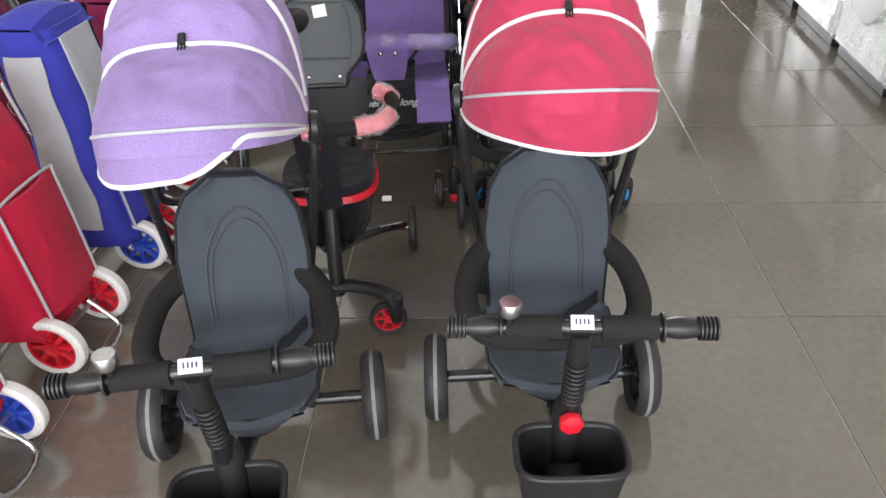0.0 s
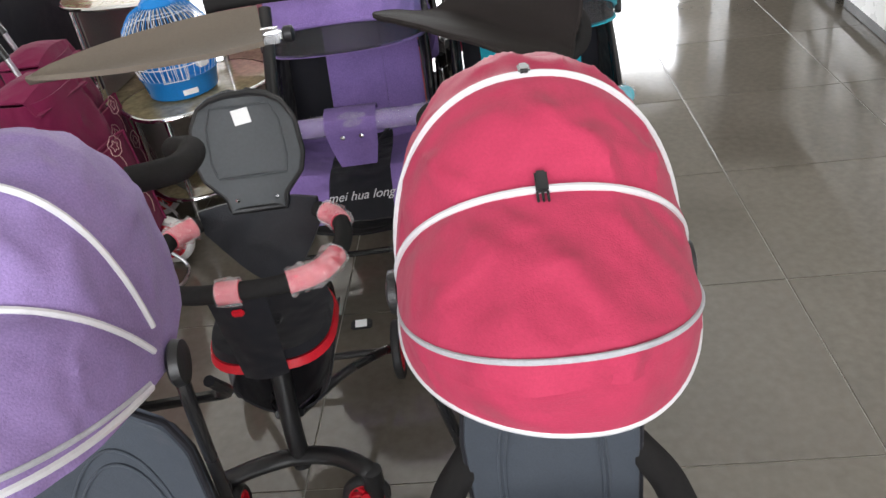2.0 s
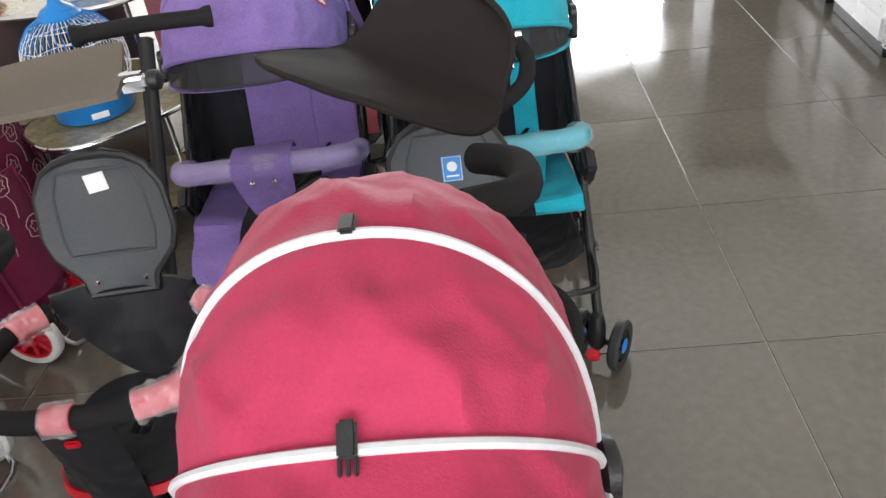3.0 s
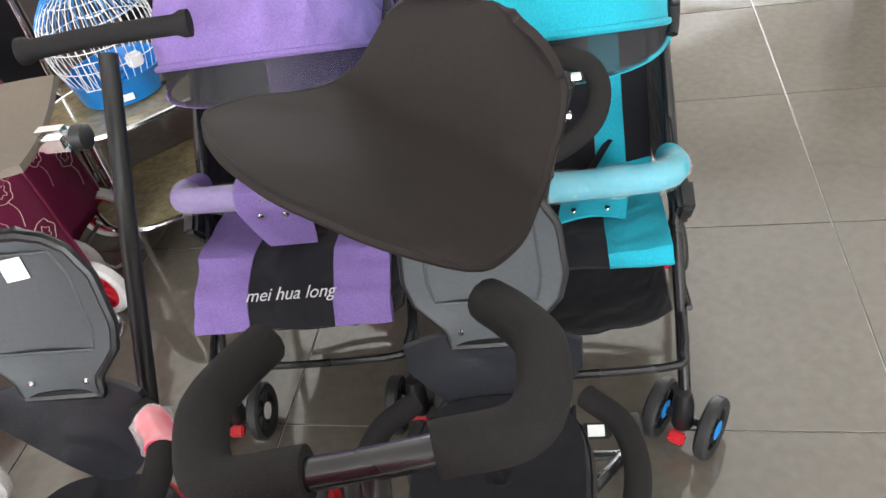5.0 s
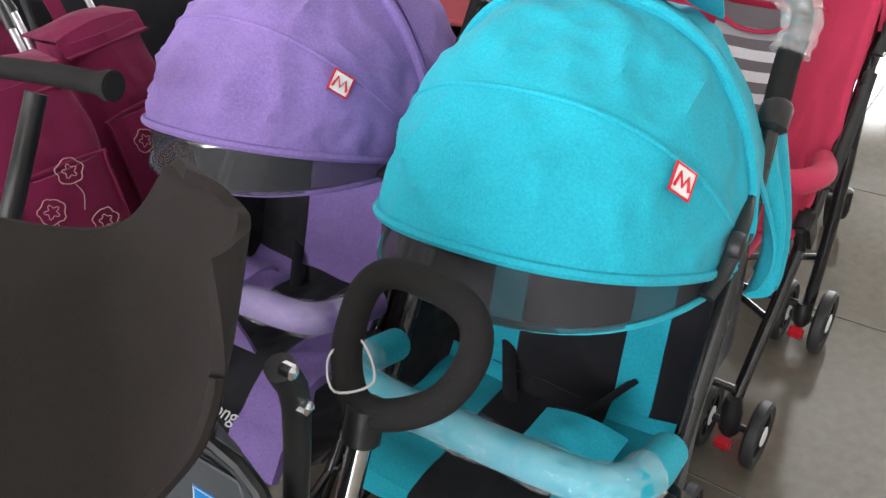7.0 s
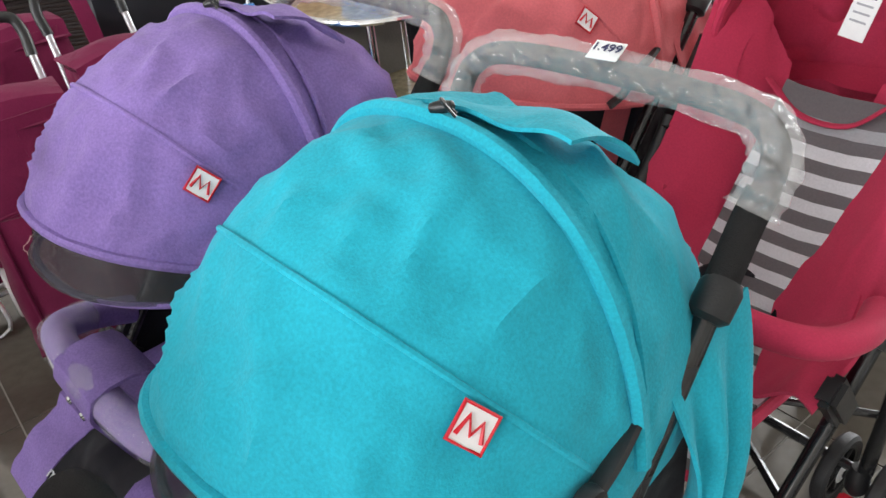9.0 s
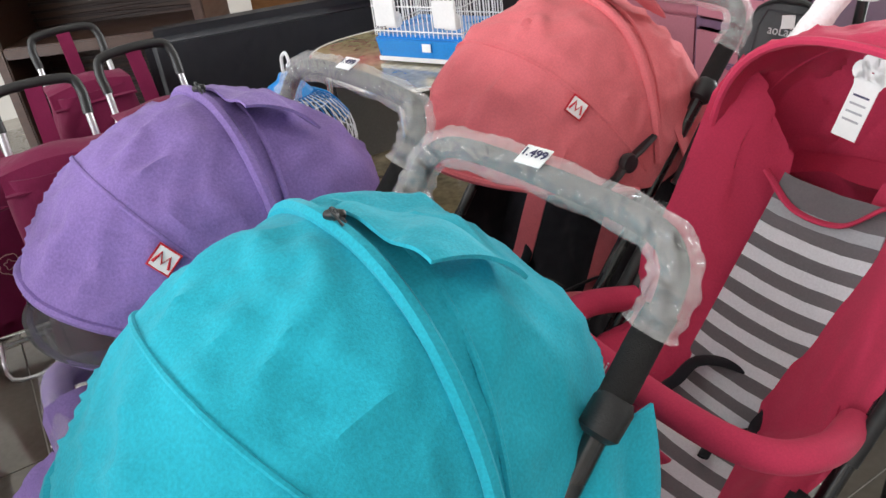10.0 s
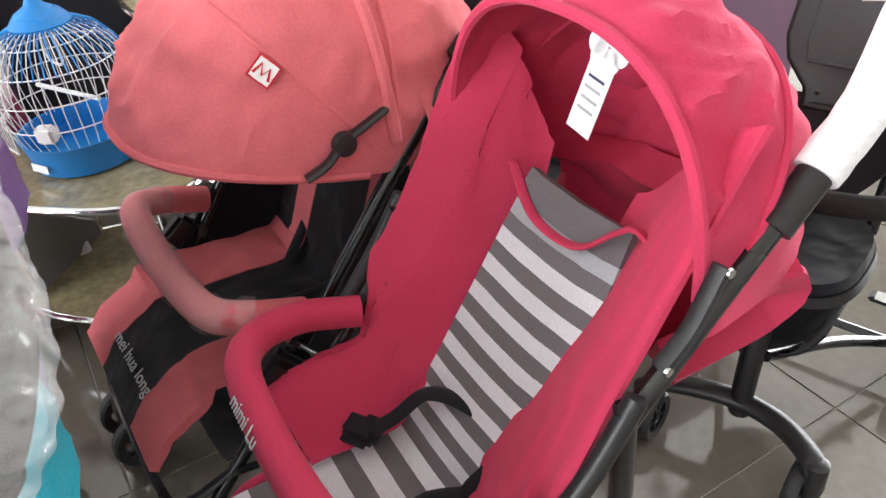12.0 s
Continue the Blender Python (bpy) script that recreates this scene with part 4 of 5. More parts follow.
# ---- swivel-base push trikes ----
def swivel_trike(m, label, foam_pink, patch, low=0.0, ring_z=0.0):
    s = thing("push_trike", m, label, "tricycle", "folding push trikes")
    post = part("seat_post", tube([(0, -0.07, 0.09), (0, -0.06, 0.2), (0, -0.02, 0.36)], 0.02, 12), BLACK, s)
    part("cross_beam", tube([(-0.16, -0.1, 0.1), (-0.08, -0.085, 0.115), (0, -0.07, 0.115), (0.08, -0.085, 0.115), (0.145, -0.13, 0.115), (0.15, -0.135, 0.075)], 0.021, 12, flat=0.8), BLACK, s)
    for q in (-1, 1):
        part("caster_stem", lathe([(0.016, 0.04), (0.02, 0.06), (0.02, 0.12), (0.012, 0.125)], pose(q * 0.155, -0.135, 0), 14), BLACK, s)
        wheel(s, V(q * 0.155 - 0.022 * q, -0.135, 0.0505), 0.05, 0.026, rim=REDPL if foam_pink else BLACK, axis="y" if foam_pink and q > 0 else "x")
        part("rear_leg", tube([(q * 0.02, -0.05, 0.22), (q * 0.09, 0.12, 0.16), (q * 0.175, 0.27, 0.09)], 0.011, 10), STEEL, s)
        wheel(s, V(q * 0.2, 0.28, 0.0755), 0.075, 0.022, rim=REDPL if foam_pink else BLACK)
    part("rear_axle", tube([(-0.2, 0.28, 0.076), (0.2, 0.28, 0.076)], 0.009, 8, res=1), STEEL, s)
    part("foot_pedal", rbox(0.05, 0.03, 0.012, pose(0.13, 0.25, 0.185), 0.004), BLACK, s)
    label_plate(s, "price_label", pose(0.13, 0.245, 0.198, 20), 0.028, 0.02, PAPER, "small white sticker")
    part("under_bag", sheet(lambda u, v: V(-0.1 + 0.2 * u, -0.04 + 0.26 * v, 0.3 - 0.14 * math.sin(math.pi * u) ** 0.6 * math.sin(math.pi * (0.15 + 0.8 * v)) ** 0.6), 12, 10, 0.004), BLACKCLOTH, s, "black cloth bag under the seat")

    def pan(u, v):
        an = 2 * math.pi * u
        return V(0.125 * sgn(math.cos(an), 0.7) * v, 0.03 + 0.13 * sgn(math.sin(an), 0.7) * v, 0.385 + 0.018 * v * v)
    part("seat_tray", sheet(lambda u, v: pan(u, v) - V(0, 0, 0.014), 36, 6, 0.018), REDPL if foam_pink else BLACK, s, "moulded seat tray")
    part("seat_cushion", sheet(lambda u, v: pan(u, v * 0.94) + V(0, 0, 0.008), 36, 6, 0.02), BLACKCLOTH, s)
    part("front_plate", sheet(lambda u, v: V(-0.05 + 0.1 * u + 0.02 * (0.5 - u) * v, -0.125 - 0.012 * math.sin(math.pi * u) + 0.03 * v, 0.585 + ring_z - (0.21 + ring_z) * v), 8, 10, 0.012), BLACKCLOTH, s, "black cloth front strap")
    if foam_pink:
        part("red_button", rbox(0.022, 0.008, 0.014, pose(0.0, -0.142, 0.548), 0.003), REDPL, s)
    # backrest plate
    def back(u, v):
        w = float(np.interp(v, [0, 0.12, 0.3, 0.45, 0.75, 0.9, 0.97, 1], [0.055, 0.058, 0.095, 0.105, 0.1, 0.08, 0.055, 0.025]))
        return V((2 * u - 1) * w, 0.17 + 0.06 * v - 0.012 * (2 * u - 1) ** 2, 0.588 - low + 0.222 * v)
    bp = part("backrest", sheet(back, 14, 30, 0.016), GREYPLASTIC, s, "charcoal padded back plate")
    part("backrest_rim", tube([back(0.0, k / 30) for k in range(31)] + [back(1.0, 1 - k / 30) for k in range(31)], 0.007, 8, True, 1), BLACK, bp)
    part("backrest_groove", tube([back(0.14, 0.3 + 0.6 * k / 16) + V(0, -0.008, 0) for k in range(17)] + [back(0.86, 0.9 - 0.6 * k / 16) + V(0, -0.008, 0) for k in range(17)], 0.0025, 6, True, 1), GREYPLASTIC, bp)
    for q in (-0.04, 0.04):
        part("rivet", lathe([(0.005, 0), (0.004, 0.003), (0, 0.004)], disc_m(V(q, 0.162, 0.61 - low), "y", -1), 10), CHROME, bp)
    if patch == "blue":
        pm = pose(0.005, 0.1995, 0.655, 75)
        pp = label_plate(bp, "badge", pm, 0.036, 0.046, BLUEPL, "blue badge with a white disc")
        part("badge_disc", lathe([(0.009, 0.0016), (0.009, 0.0022)], pm @ pose(0, 0.004, 0), 16), PAPER, pp)
        part("badge_bar", rbox(0.022, 0.003, 0.0008, pm @ pose(0, -0.013, 0.0014), 0), PAPER, pp, smooth=False)
        part("badge_border", tube([pm @ V(-0.016, -0.021, 0.0018), pm @ V(0.016, -0.021, 0.0018), pm @ V(0.016, 0.021, 0.0018), pm @ V(-0.016, 0.021, 0.0018)], 0.0008, 5, True, 1), PAPER, pp)
    else:
        label_plate(bp, "price_label", pose(0.0, 0.208, 0.767, 75, 0, 0) @ pose(0, 0, 0, 0, 0, 8), 0.034, 0.03, PAPER, "blank white price sticker")
    # cloth belt behind
    part("back_belt", sheet(lambda u, v: V(-0.12 + 0.24 * u, 0.175 - 0.03 * (2 * u - 1) ** 2 - 0.03 * v * math.sin(math.pi * u), 0.605 - low - (0.05 + 0.14 * math.sin(math.pi * u)) * v), 14, 8, 0.008), LEATHER, s, "black leatherette back band")
    ring = [(-0.12, 0.13, 0.585), (-0.165, 0.08, 0.585), (-0.178, 0.0, 0.585), (-0.15, -0.09, 0.59), (-0.08, -0.125, 0.592), (0, -0.13, 0.592), (0.08, -0.125, 0.592), (0.15, -0.09, 0.59), (0.178, 0.0, 0.585), (0.165, 0.08, 0.585), (0.12, 0.13, 0.585)]
    ring = [(a, b, c + ring_z) for a, b, c in ring]
    line = spline(ring, 6)
    rg = part("guard_ring", tube(ring, 0.017, 14), FOAM, s, "foam covered guard ring")
    if foam_pink:
        n = len(line)
        for a, b in ((0.02, 0.12), (0.2, 0.33), (0.46, 0.54), (0.61, 0.76), (0.88, 0.98)):
            sub = line[int(a * n):int(b * n)]
            fm = part("pink_sleeve", tube(sub, 0.02, 14, res=1), PINKFOAM, rg, "coral pink foam sleeve")
            part("sleeve_wrap", tube(sub, lambda t: 0.025 + 0.002 * math.sin(t * 30), 14, res=2, bumpy=0.3), WRAP, fm)
    return s


C = swivel_trike(pose(-0.038, 2.039, 0, 0, 0, 7), "black push trike with coral pink foam guard ring", True, "white")
# push pole, T handle and side visor
part("push_pole", tube([(0.0, 0.26, 0.4), (0.01, 0.4, 0.62), (0.018, 0.57, 0.87)], 0.0145, 12, res=2), BLACK, C)
part("t_handle", tube([(-0.112, 0.565, 0.893), (0.015, 0.585, 0.893), (0.142, 0.607, 0.885)], lambda t: 0.0155 + (0.005 if t < 0.05 or t > 0.95 else 0), 14, res=12), FOAM, C, "black foam T handle")


def leaf(L, W, z, curl):
    def fn(u, v):
        w = W * math.sin(math.pi * min(max(0.02 + 0.98 * (1 - u), 0), 1) * 0.62) ** 0.8 if u < 1 else 0.002
        return V(-L * u, (v - 0.4) * w, z + curl * (2 * v - 1) ** 2 - 0.02 * u)
    return fn


vis = part("side_visor", sheet(leaf(0.44, 0.2, 0.0, 0.012), 24, 8, 0.01), TAUPE, C, "flat taupe cloth sun visor")
vis.matrix_basis = pose(0.06, 0.3, 0.892, 6, 2, 12)
part("visor_clamp", rbox(0.05, 0.03, 0.03, pose(0.075, 0.3, 0.872), 0.008), CHROME, C, "shiny clamp")
part("clamp_knob", lathe([(0.012, 0), (0.016, 0.004), (0.016, 0.018), (0.01, 0.022)], disc_m(V(0.1, 0.298, 0.887), "x", 1), 12), BLACK, C)

D = swivel_trike(pose(0.496, 2.214, 0, 0, 0, 6), "charcoal push trike with a cap-shaped sun visor", False, "blue", 0.07, -0.15)
part("push_pole", tube([(0.035, 0.17, 0.28), (0.08, 0.338, 0.67)], 0.013, 12, res=1), CHROME, D, "chrome push pole")
part("pole_sleeve", tube([(0.079, 0.335, 0.662), (0.082, 0.349, 0.70)], 0.02, 12, res=1), BLACK, D)
part("loop_handle", tube([(0.065, 0.35, 0.695), (0.035, 0.38, 0.725), (0.03, 0.425, 0.768), (0.06, 0.445, 0.785), (0.14, 0.44, 0.78), (0.168, 0.415, 0.755), (0.155, 0.375, 0.72), (0.105, 0.35, 0.695)], 0.016, 14, True), FOAM, D, "black foam loop handle")
part("cord", tube([(0.055, 0.335, 0.715), (0.03, 0.36, 0.73), (0.045, 0.39, 0.735), (0.08, 0.365, 0.715)], 0.0013, 6, True), WHITE, D, "thin white cord")


CAP_LINE = spline([V(0.005, 0, 0), V(0.06, 0.0, 0.004), V(0.115, 0.0, 0.007), V(0.165, 0, 0.018), V(0.205, 0, 0.048), V(0.232, 0, 0.098), V(0.245, 0, 0.15)], 8)
CAP_WIDE = spline([V(0, 0.148, 0), V(0.04, 0.168, 0), V(0.1, 0.175, 0), V(0.22, 0.17, 0), V(0.42, 0.148, 0), V(0.6, 0.132, 0), V(0.75, 0.126, 0), V(0.88, 0.112, 0), V(0.96, 0.085, 0), V(1, 0.05, 0)], 8)


def cap(u, v):
    """A cap-shaped visor: a flat brim that turns up smoothly into a rounded crown."""
    k = 2 * u - 1
    ts = np.linspace(0, 1, len(CAP_LINE))
    y = float(np.interp(v, ts, [p.x for p in CAP_LINE]))
    z = float(np.interp(v, ts, [p.z for p in CAP_LINE]))
    w = float(np.interp(v, [p.x for p in CAP_WIDE], [p.y for p in CAP_WIDE]))
    y -= 0.08 * (1 - 0.75 * abs(k) ** 2.2) * max(0, 1 - v / 0.5) ** 1.4
    y -= 0.035 * k * k * max(0, v - 0.5) * 2
    return V(k * w * (1.12 - 0.06 * v), y, z - 0.012 * k * k * (1 - v) + 0.003 * noise.noise(V(u * 5, v * 6, 2)))


cp = part("cap_visor", sheet(cap, 40, 48, 0.01), VISORCLOTH, D, "dark taupe cap-shaped sun visor")
cp.matrix_basis = pose(0.496, 2.214, 0, 0, 0, 6).inverted() @ pose(0.378, 2.262, 0.884, -20, 10, -28)
part("visor_piping", tube([cap(0, 0.6 - i / 40) for i in range(24)] + [cap(i / 40, 0.0) for i in range(41)] + [cap(1, i / 40) for i in range(1, 36)], 0.006, 7, res=1), VISORCLOTH, cp)
part("visor_clamp", tube([(0.125, 0.232, 0.864), (0.108, 0.25, 0.80), (0.06, 0.25, 0.62)], 0.012, 10, res=3), BLACK, D, "black clamp with shiny bolts")
for p in ((0.132, 0.23, 0.868), (0.118, 0.246, 0.81)):
    part("clamp_bolt", lathe([(0.006, 0), (0.006, 0.01), (0, 0.012)], disc_m(V(*p), "x", 1), 8), CHROME, D)

E3 = swivel_trike(pose(0.37, 4.29, 0, 0, 0, 22), "charcoal push trike standing behind the red stroller", False, "white")
part("push_pole", tube([(0.07, 0.29, 0.3), (0.085, 0.35, 0.72)], 0.013, 12, res=1), STEEL, E3)
E4 = swivel_trike(pose(-0.09, 4.14, 0, 0, 0, 3), "charcoal push trike with white lettering on its back plate", False, "white")
text_on(E4, "back_lettering", "HaoLaiXing", pose(0.0, 0.202, 0.745, 75), 0.03, WHITE)
part("push_pole", tube([(0.07, 0.29, 0.3), (0.085, 0.35, 0.82)], 0.013, 12, res=1), STEEL, E4)
part("white_handle", tube([(0.085, 0.35, 0.8), (0.1, 0.36, 0.93)], 0.03, 14, res=2), WHITEFOAM, E4, "white foam sleeve")


# ---- shopping trolleys ----
def trolley(m, main, label, flap=None, rim=REDPL, bar=None, flower=False, tall=0.54, wr=0.085, upper=None, half=0.115, rim_far=None):
    """A two-wheeled cloth bag on a tube frame; the wheels lie on the +x side."""
    s = thing("shopping_trolley", m, label, "shopping trolley", "cloth shopping trolleys")

    def bag(u, v):
        an = 2 * math.pi * u
        k = 1.0 - 0.22 * v ** 1.5
        x = 0.105 * sgn(math.cos(an), 0.5) * k - 0.10 - 0.06 * v
        y = 0.145 * sgn(math.sin(an), 0.5) * k
        z = 0.12 + tall * v
        w = 0.014 * noise.noise(V(x * 9, y * 9, z * 7) + m.translation * 3)
        return V(x + w, y + w, z)
    b = part("bag", sheet(bag, 36, 20, 0.006), main, s, "soft cloth bag")
    part("bag_bottom", rbox(0.21, 0.29, 0.02, pose(-0.1, 0, 0.115), 0.008), main, b)
    part("bag_lid", sheet(lambda u, v: V(-0.16 - 0.085 + 0.175 * u, -0.12 + 0.24 * v, 0.12 + tall + 0.03 * math.sin(math.pi * u) * math.sin(math.pi * v) + (0.01 if u < 0.9 else -0.03)), 10, 10, 0.006), main, b)
    pk = part("front_pocket", sheet(lambda u, v: V(0.012 - 0.035 * v + 0.018 * math.sin(math.pi * u), -0.11 + 0.22 * u, 0.17 + 0.3 * v), 10, 8, 0.01), flap or main, b, "outer pocket")
    part("pocket_piping", tube([(0.02, -0.11, 0.17), (-0.01, -0.112, 0.44), (-0.018, -0.1, 0.475), (-0.018, 0.1, 0.475), (-0.01, 0.112, 0.44), (0.02, 0.11, 0.17)], 0.004, 6), main if flower else GREYCLOTH, pk)
    if upper:
        # a pale band runs up the bag's front and over its shoulder
        part("pale_panel", sheet(lambda u, v: bag(-0.07 + 0.14 * u, 0.5 + 0.46 * v) + V(0.009, 0, 0), 12, 14, 0.006), upper, b, "pale grey upper panel")
        for q in (-1, 1):
            part("side_panel", sheet(lambda u, v: bag(0.25 * q - 0.05 + 0.1 * u, 0.1 + 0.8 * v) + V(0, q * 0.009, 0), 8, 16, 0.006), upper, b, "pale grey side panel")
    for q in (-1, 1):
        part("frame_tube", tube([(-0.02, q * 0.1, 0.09), (-0.16, q * 0.11, 0.3), (-0.28, q * 0.10, 0.74)], 0.009, 10, res=2), ALU if not bar else bar, s)
        wheel(s, V(0.0, q * half, wr + 0.001), wr, 0.035, tyre=WHITERUB, rim=(rim_far or rim) if q > 0 else rim, spokes=8, axis="y")
    part("axle", tube([(0.0, -half, wr), (0.0, half, wr)], 0.006, 8, res=1), ALU, s)
    part("foot_loop", tube([(0.0, -0.06, 0.1), (0.07, -0.06, 0.0125), (0.07, 0.06, 0.0125), (0.0, 0.06, 0.1)], 0.006, 8, res=4), ALU, s)
    part("front_stay", tube([(-0.1, -0.11, 0.11), (-0.2, -0.1, 0.008), (-0.2, 0.1, 0.008), (-0.1, 0.11, 0.11)], 0.006, 8, res=3), ALU, s)
    part("handle", tube([(-0.275, -0.10, 0.72), (-0.30, -0.10, 0.78), (-0.31, -0.07, 0.81), (-0.31, 0.07, 0.81), (-0.30, 0.10, 0.78), (-0.275, 0.10, 0.72)], 0.0125, 12), BLACK, s, "black bent handle")
    part("strap", sheet(lambda u, v: V(-0.235 - 0.07 * v, -0.02 + 0.04 * u, 0.62 + 0.185 * v + 0.02 * math.sin(math.pi * v)), 3, 8, 0.004), main, s)
    if flower:
        for k, (oy, oz) in enumerate(((-0.05, 0.40), (0.02, 0.47), (0.05, 0.33))):
            x = 0.042 - 0.117 * (oz - 0.17)
            pts = []
            for j in range(25):
                an = 2 * math.pi * j / 24
                rr = 0.027 + 0.004 * abs(math.cos(3.5 * an)) + 0.002 * math.sin(5 * an + k)
                pts.append(V(x - 0.117 * rr * math.sin(an), oy + rr * math.cos(an), oz + rr * math.sin(an)))
            fw = part("printed_flower", tube(pts, 0.0012, 5, res=1), GOLDTH, pk, "thin pale flower outline")
            c = V(x, oy, oz)
            part("flower_heart", tube([c + (p - c) * (0.45 + 0.12 * math.sin(j * 1.3)) for j, p in enumerate(pts)], 0.001, 5, res=1), GOLDTH, fw)
            part("flower_stem", tube([c + V(0.0035, 0, -0.03), c + V(0.008, 0.008, -0.06), c + V(0.0125, -0.004, -0.095)], 0.001, 5), GOLDTH, fw)
    return s


SCARLET = cloth("red_trolley_cloth", (0.5, 0.012, 0.045), fold=0.4)
trolley(pose(-0.70, 1.836, 0, 0, 0, -2), SCARLET, "red cloth shopping trolley with white tyres", tall=0.6, rim=REDPL, bar=REDPL)
trolley(pose(-0.676, 2.272, 0, 0, 0, -2), BLUECLOTH, "blue and pale grey cloth shopping trolley", tall=0.62, flap=BLUECLOTH, rim=BLUERIM, upper=GREYCLOTH, half=0.078, rim_far=REDPL)
trolley(pose(-0.695, 1.385, 0, 0, 0, -2), SCARLET, "red cloth shopping trolley with blue rims", rim=BLUERIM, bar=REDPL)
trolley(pose(-0.71, 2.80, 0, 0, 0, -3), MAGENTA, "magenta cloth shopping trolley with printed flowers", flower=True)
trolley(pose(-0.86, 3.12, 0, 0, 0, 8), MAGENTA, "magenta cloth shopping trolley with printed flowers", flower=True)
trolley(pose(-1.16, 2.55, 0, 0, 0, 0), MAGENTA, "magenta cloth shopping trolley standing behind others", flower=True)
trolley(pose(-1.35, 2.97, 0, 0, 0, 5), MAGENTA, "magenta cloth shopping trolley standing behind others", flower=True)


# ---- oval two-tier trolley table ----
def oval(cx, cy, ax, ay, z, th, n=40):
    bm = bmesh.new()
    lo = [bm.verts.new((cx + ax * sgn(math.cos(2 * math.pi * k / n), 0.7), cy + ay * sgn(math.sin(2 * math.pi * k / n), 0.7), z)) for k in range(n)]
    hi = [bm.verts.new(v.co + V(0, 0, th)) for v in lo]
    bm.faces.new(lo[::-1])
    bm.faces.new(hi)
    for k in range(n):
        bm.faces.new((lo[k], lo[(k + 1) % n], hi[(k + 1) % n], hi[k]))
    return bm


def oval_table(m, ax, ay, z1, z0, label):
    s = thing("tier_table", m, label, "table", "two-tier chrome tables")
    for z in (z1, z0):
        part("tabletop" if z == z1 else "lower_shelf", oval(0, 0, ax, ay, z, 0.008), MARBLE, s, "beige marbled glass")
        part("chrome_edge", tube([(ax * 1.01 * sgn(math.cos(2 * math.pi * k / 40), 0.7), ay * 1.01 * sgn(math.sin(2 * math.pi * k / 40), 0.7), z + 0.002) for k in range(40)], 0.008, 8, True, 1), CHROME, s)
    for qx in (-1, 1):
        for qy in (-1, 1):
            part("leg", tube([(qx * ax * 0.8, qy * ay * 0.72, 0.0), (qx * ax * 0.78, qy * ay * 0.7, z1)], 0.011, 10, res=1), CHROME, s)
    part("side_panel", rbox(0.006, ay * 1.3, z1 - z0 - 0.03, pose(-ax * 0.75, 0, z0 + 0.012), 0.001), SMOKE, s, "smoked glass side")
    return s


oval_table(pose(-0.655, 3.36, 0, 0, 0, 50), 0.26, 0.19, 0.415, 0.12, "two-tier chrome table with marbled glass shelves")
oval_table(pose(-0.9, 3.82, 0, 0, 0, 0), 0.34, 0.30, 0.677, 0.3, "tall chrome table with a smoked marble top")


# ---- bird cages ----
def round_cage(m, label):
    s = thing("bird_cage", m, label, "bird cage", "blue and white bird cages")
    base = part("cage_tray", lathe([(0.10, 0.0), (0.115, 0.006), (0.128, 0.07), (0.132, 0.075), (0.126, 0.075), (0.112, 0.012), (0.0, 0.01)], None, 36), BLUEPL, s, "blue plastic tray")
    label_plate(base, "tray_label", pose(0.03, -0.121, 0.03, 84, 0, 14), 0.05, 0.018, PAPER, "small white label")
    bm = bmesh.new()
    n = 40
    for k in range(n):
        an = 2 * math.pi * k / n
        pts = [(0.125, 0.07), (0.142, 0.12), (0.147, 0.17), (0.138, 0.225), (0.1, 0.275), (0.055, 0.298)]
        tube([(r * math.cos(an), r * math.sin(an), h) for r, h in pts], 0.0013, 4, res=2, bm=bm)
    part("cage_wires", bm, WHITEPL, s, "thin white wires")
    bm = bmesh.new()
    for r, h in ((0.142, 0.12), (0.147, 0.175), (0.135, 0.23), (0.1, 0.275)):
        tube([(r * math.cos(2 * math.pi * k / 36), r * math.sin(2 * math.pi * k / 36), h) for k in range(36)], 0.0016, 4, True, 1, bm)
    part("cage_hoops", bm, WHITEPL, s)
    bm = bmesh.new()
    for k in range(n):
        an = 2 * math.pi * (k + 0.5) / n
        tube([(r * math.cos(an), r * math.sin(an), h) for r, h in ((0.138, 0.228), (0.1, 0.278), (0.05, 0.302))], 0.0014, 4, res=2, bm=bm)
    part("dome_wires", bm, BLUEPL, s, "blue dome wires")
    part("dome_cap", lathe([(0.06, 0.292), (0.062, 0.3), (0.045, 0.32), (0.02, 0.334), (0.012, 0.35), (0.0, 0.352)], None, 24), BLUEPL, s, "blue plastic cap")
    part("hook", tube([(0, 0, 0.35), (0.004, 0, 0.385), (0.022, 0, 0.4), (0.03, 0, 0.38), (0.02, 0, 0.368)], 0.004, 8), WHITEPL, s, "white plastic hook")
    part("perch", tube([(-0.1, -0.02, 0.15), (0.1, 0.02, 0.15)], 0.005, 8, res=1), WHITEPL, s)
    part("swing", tube([(-0.03, 0, 0.29), (-0.035, 0, 0.22), (0.035, 0, 0.22), (0.03, 0, 0.29)], 0.003, 6), WHITEPL, s)
    door = bmesh.new()
    for k in range(6):
        tube([(-0.035 + 0.014 * k, -0.15, 0.08), (-0.035 + 0.014 * k, -0.15, 0.15)], 0.0013, 4, res=1, bm=door)
    tube([(-0.04, -0.15, 0.08), (0.04, -0.15, 0.08), (0.04, -0.15, 0.15), (-0.04, -0.15, 0.15)], 0.002, 5, True, 1, door)
    part("cage_door", door, WHITEPL, s)
    part("feeder_cup", rbox(0.04, 0.03, 0.035, pose(0.09, -0.1, 0.1, 0, 0, 35), 0.006), WHITEPL, s)
    return s


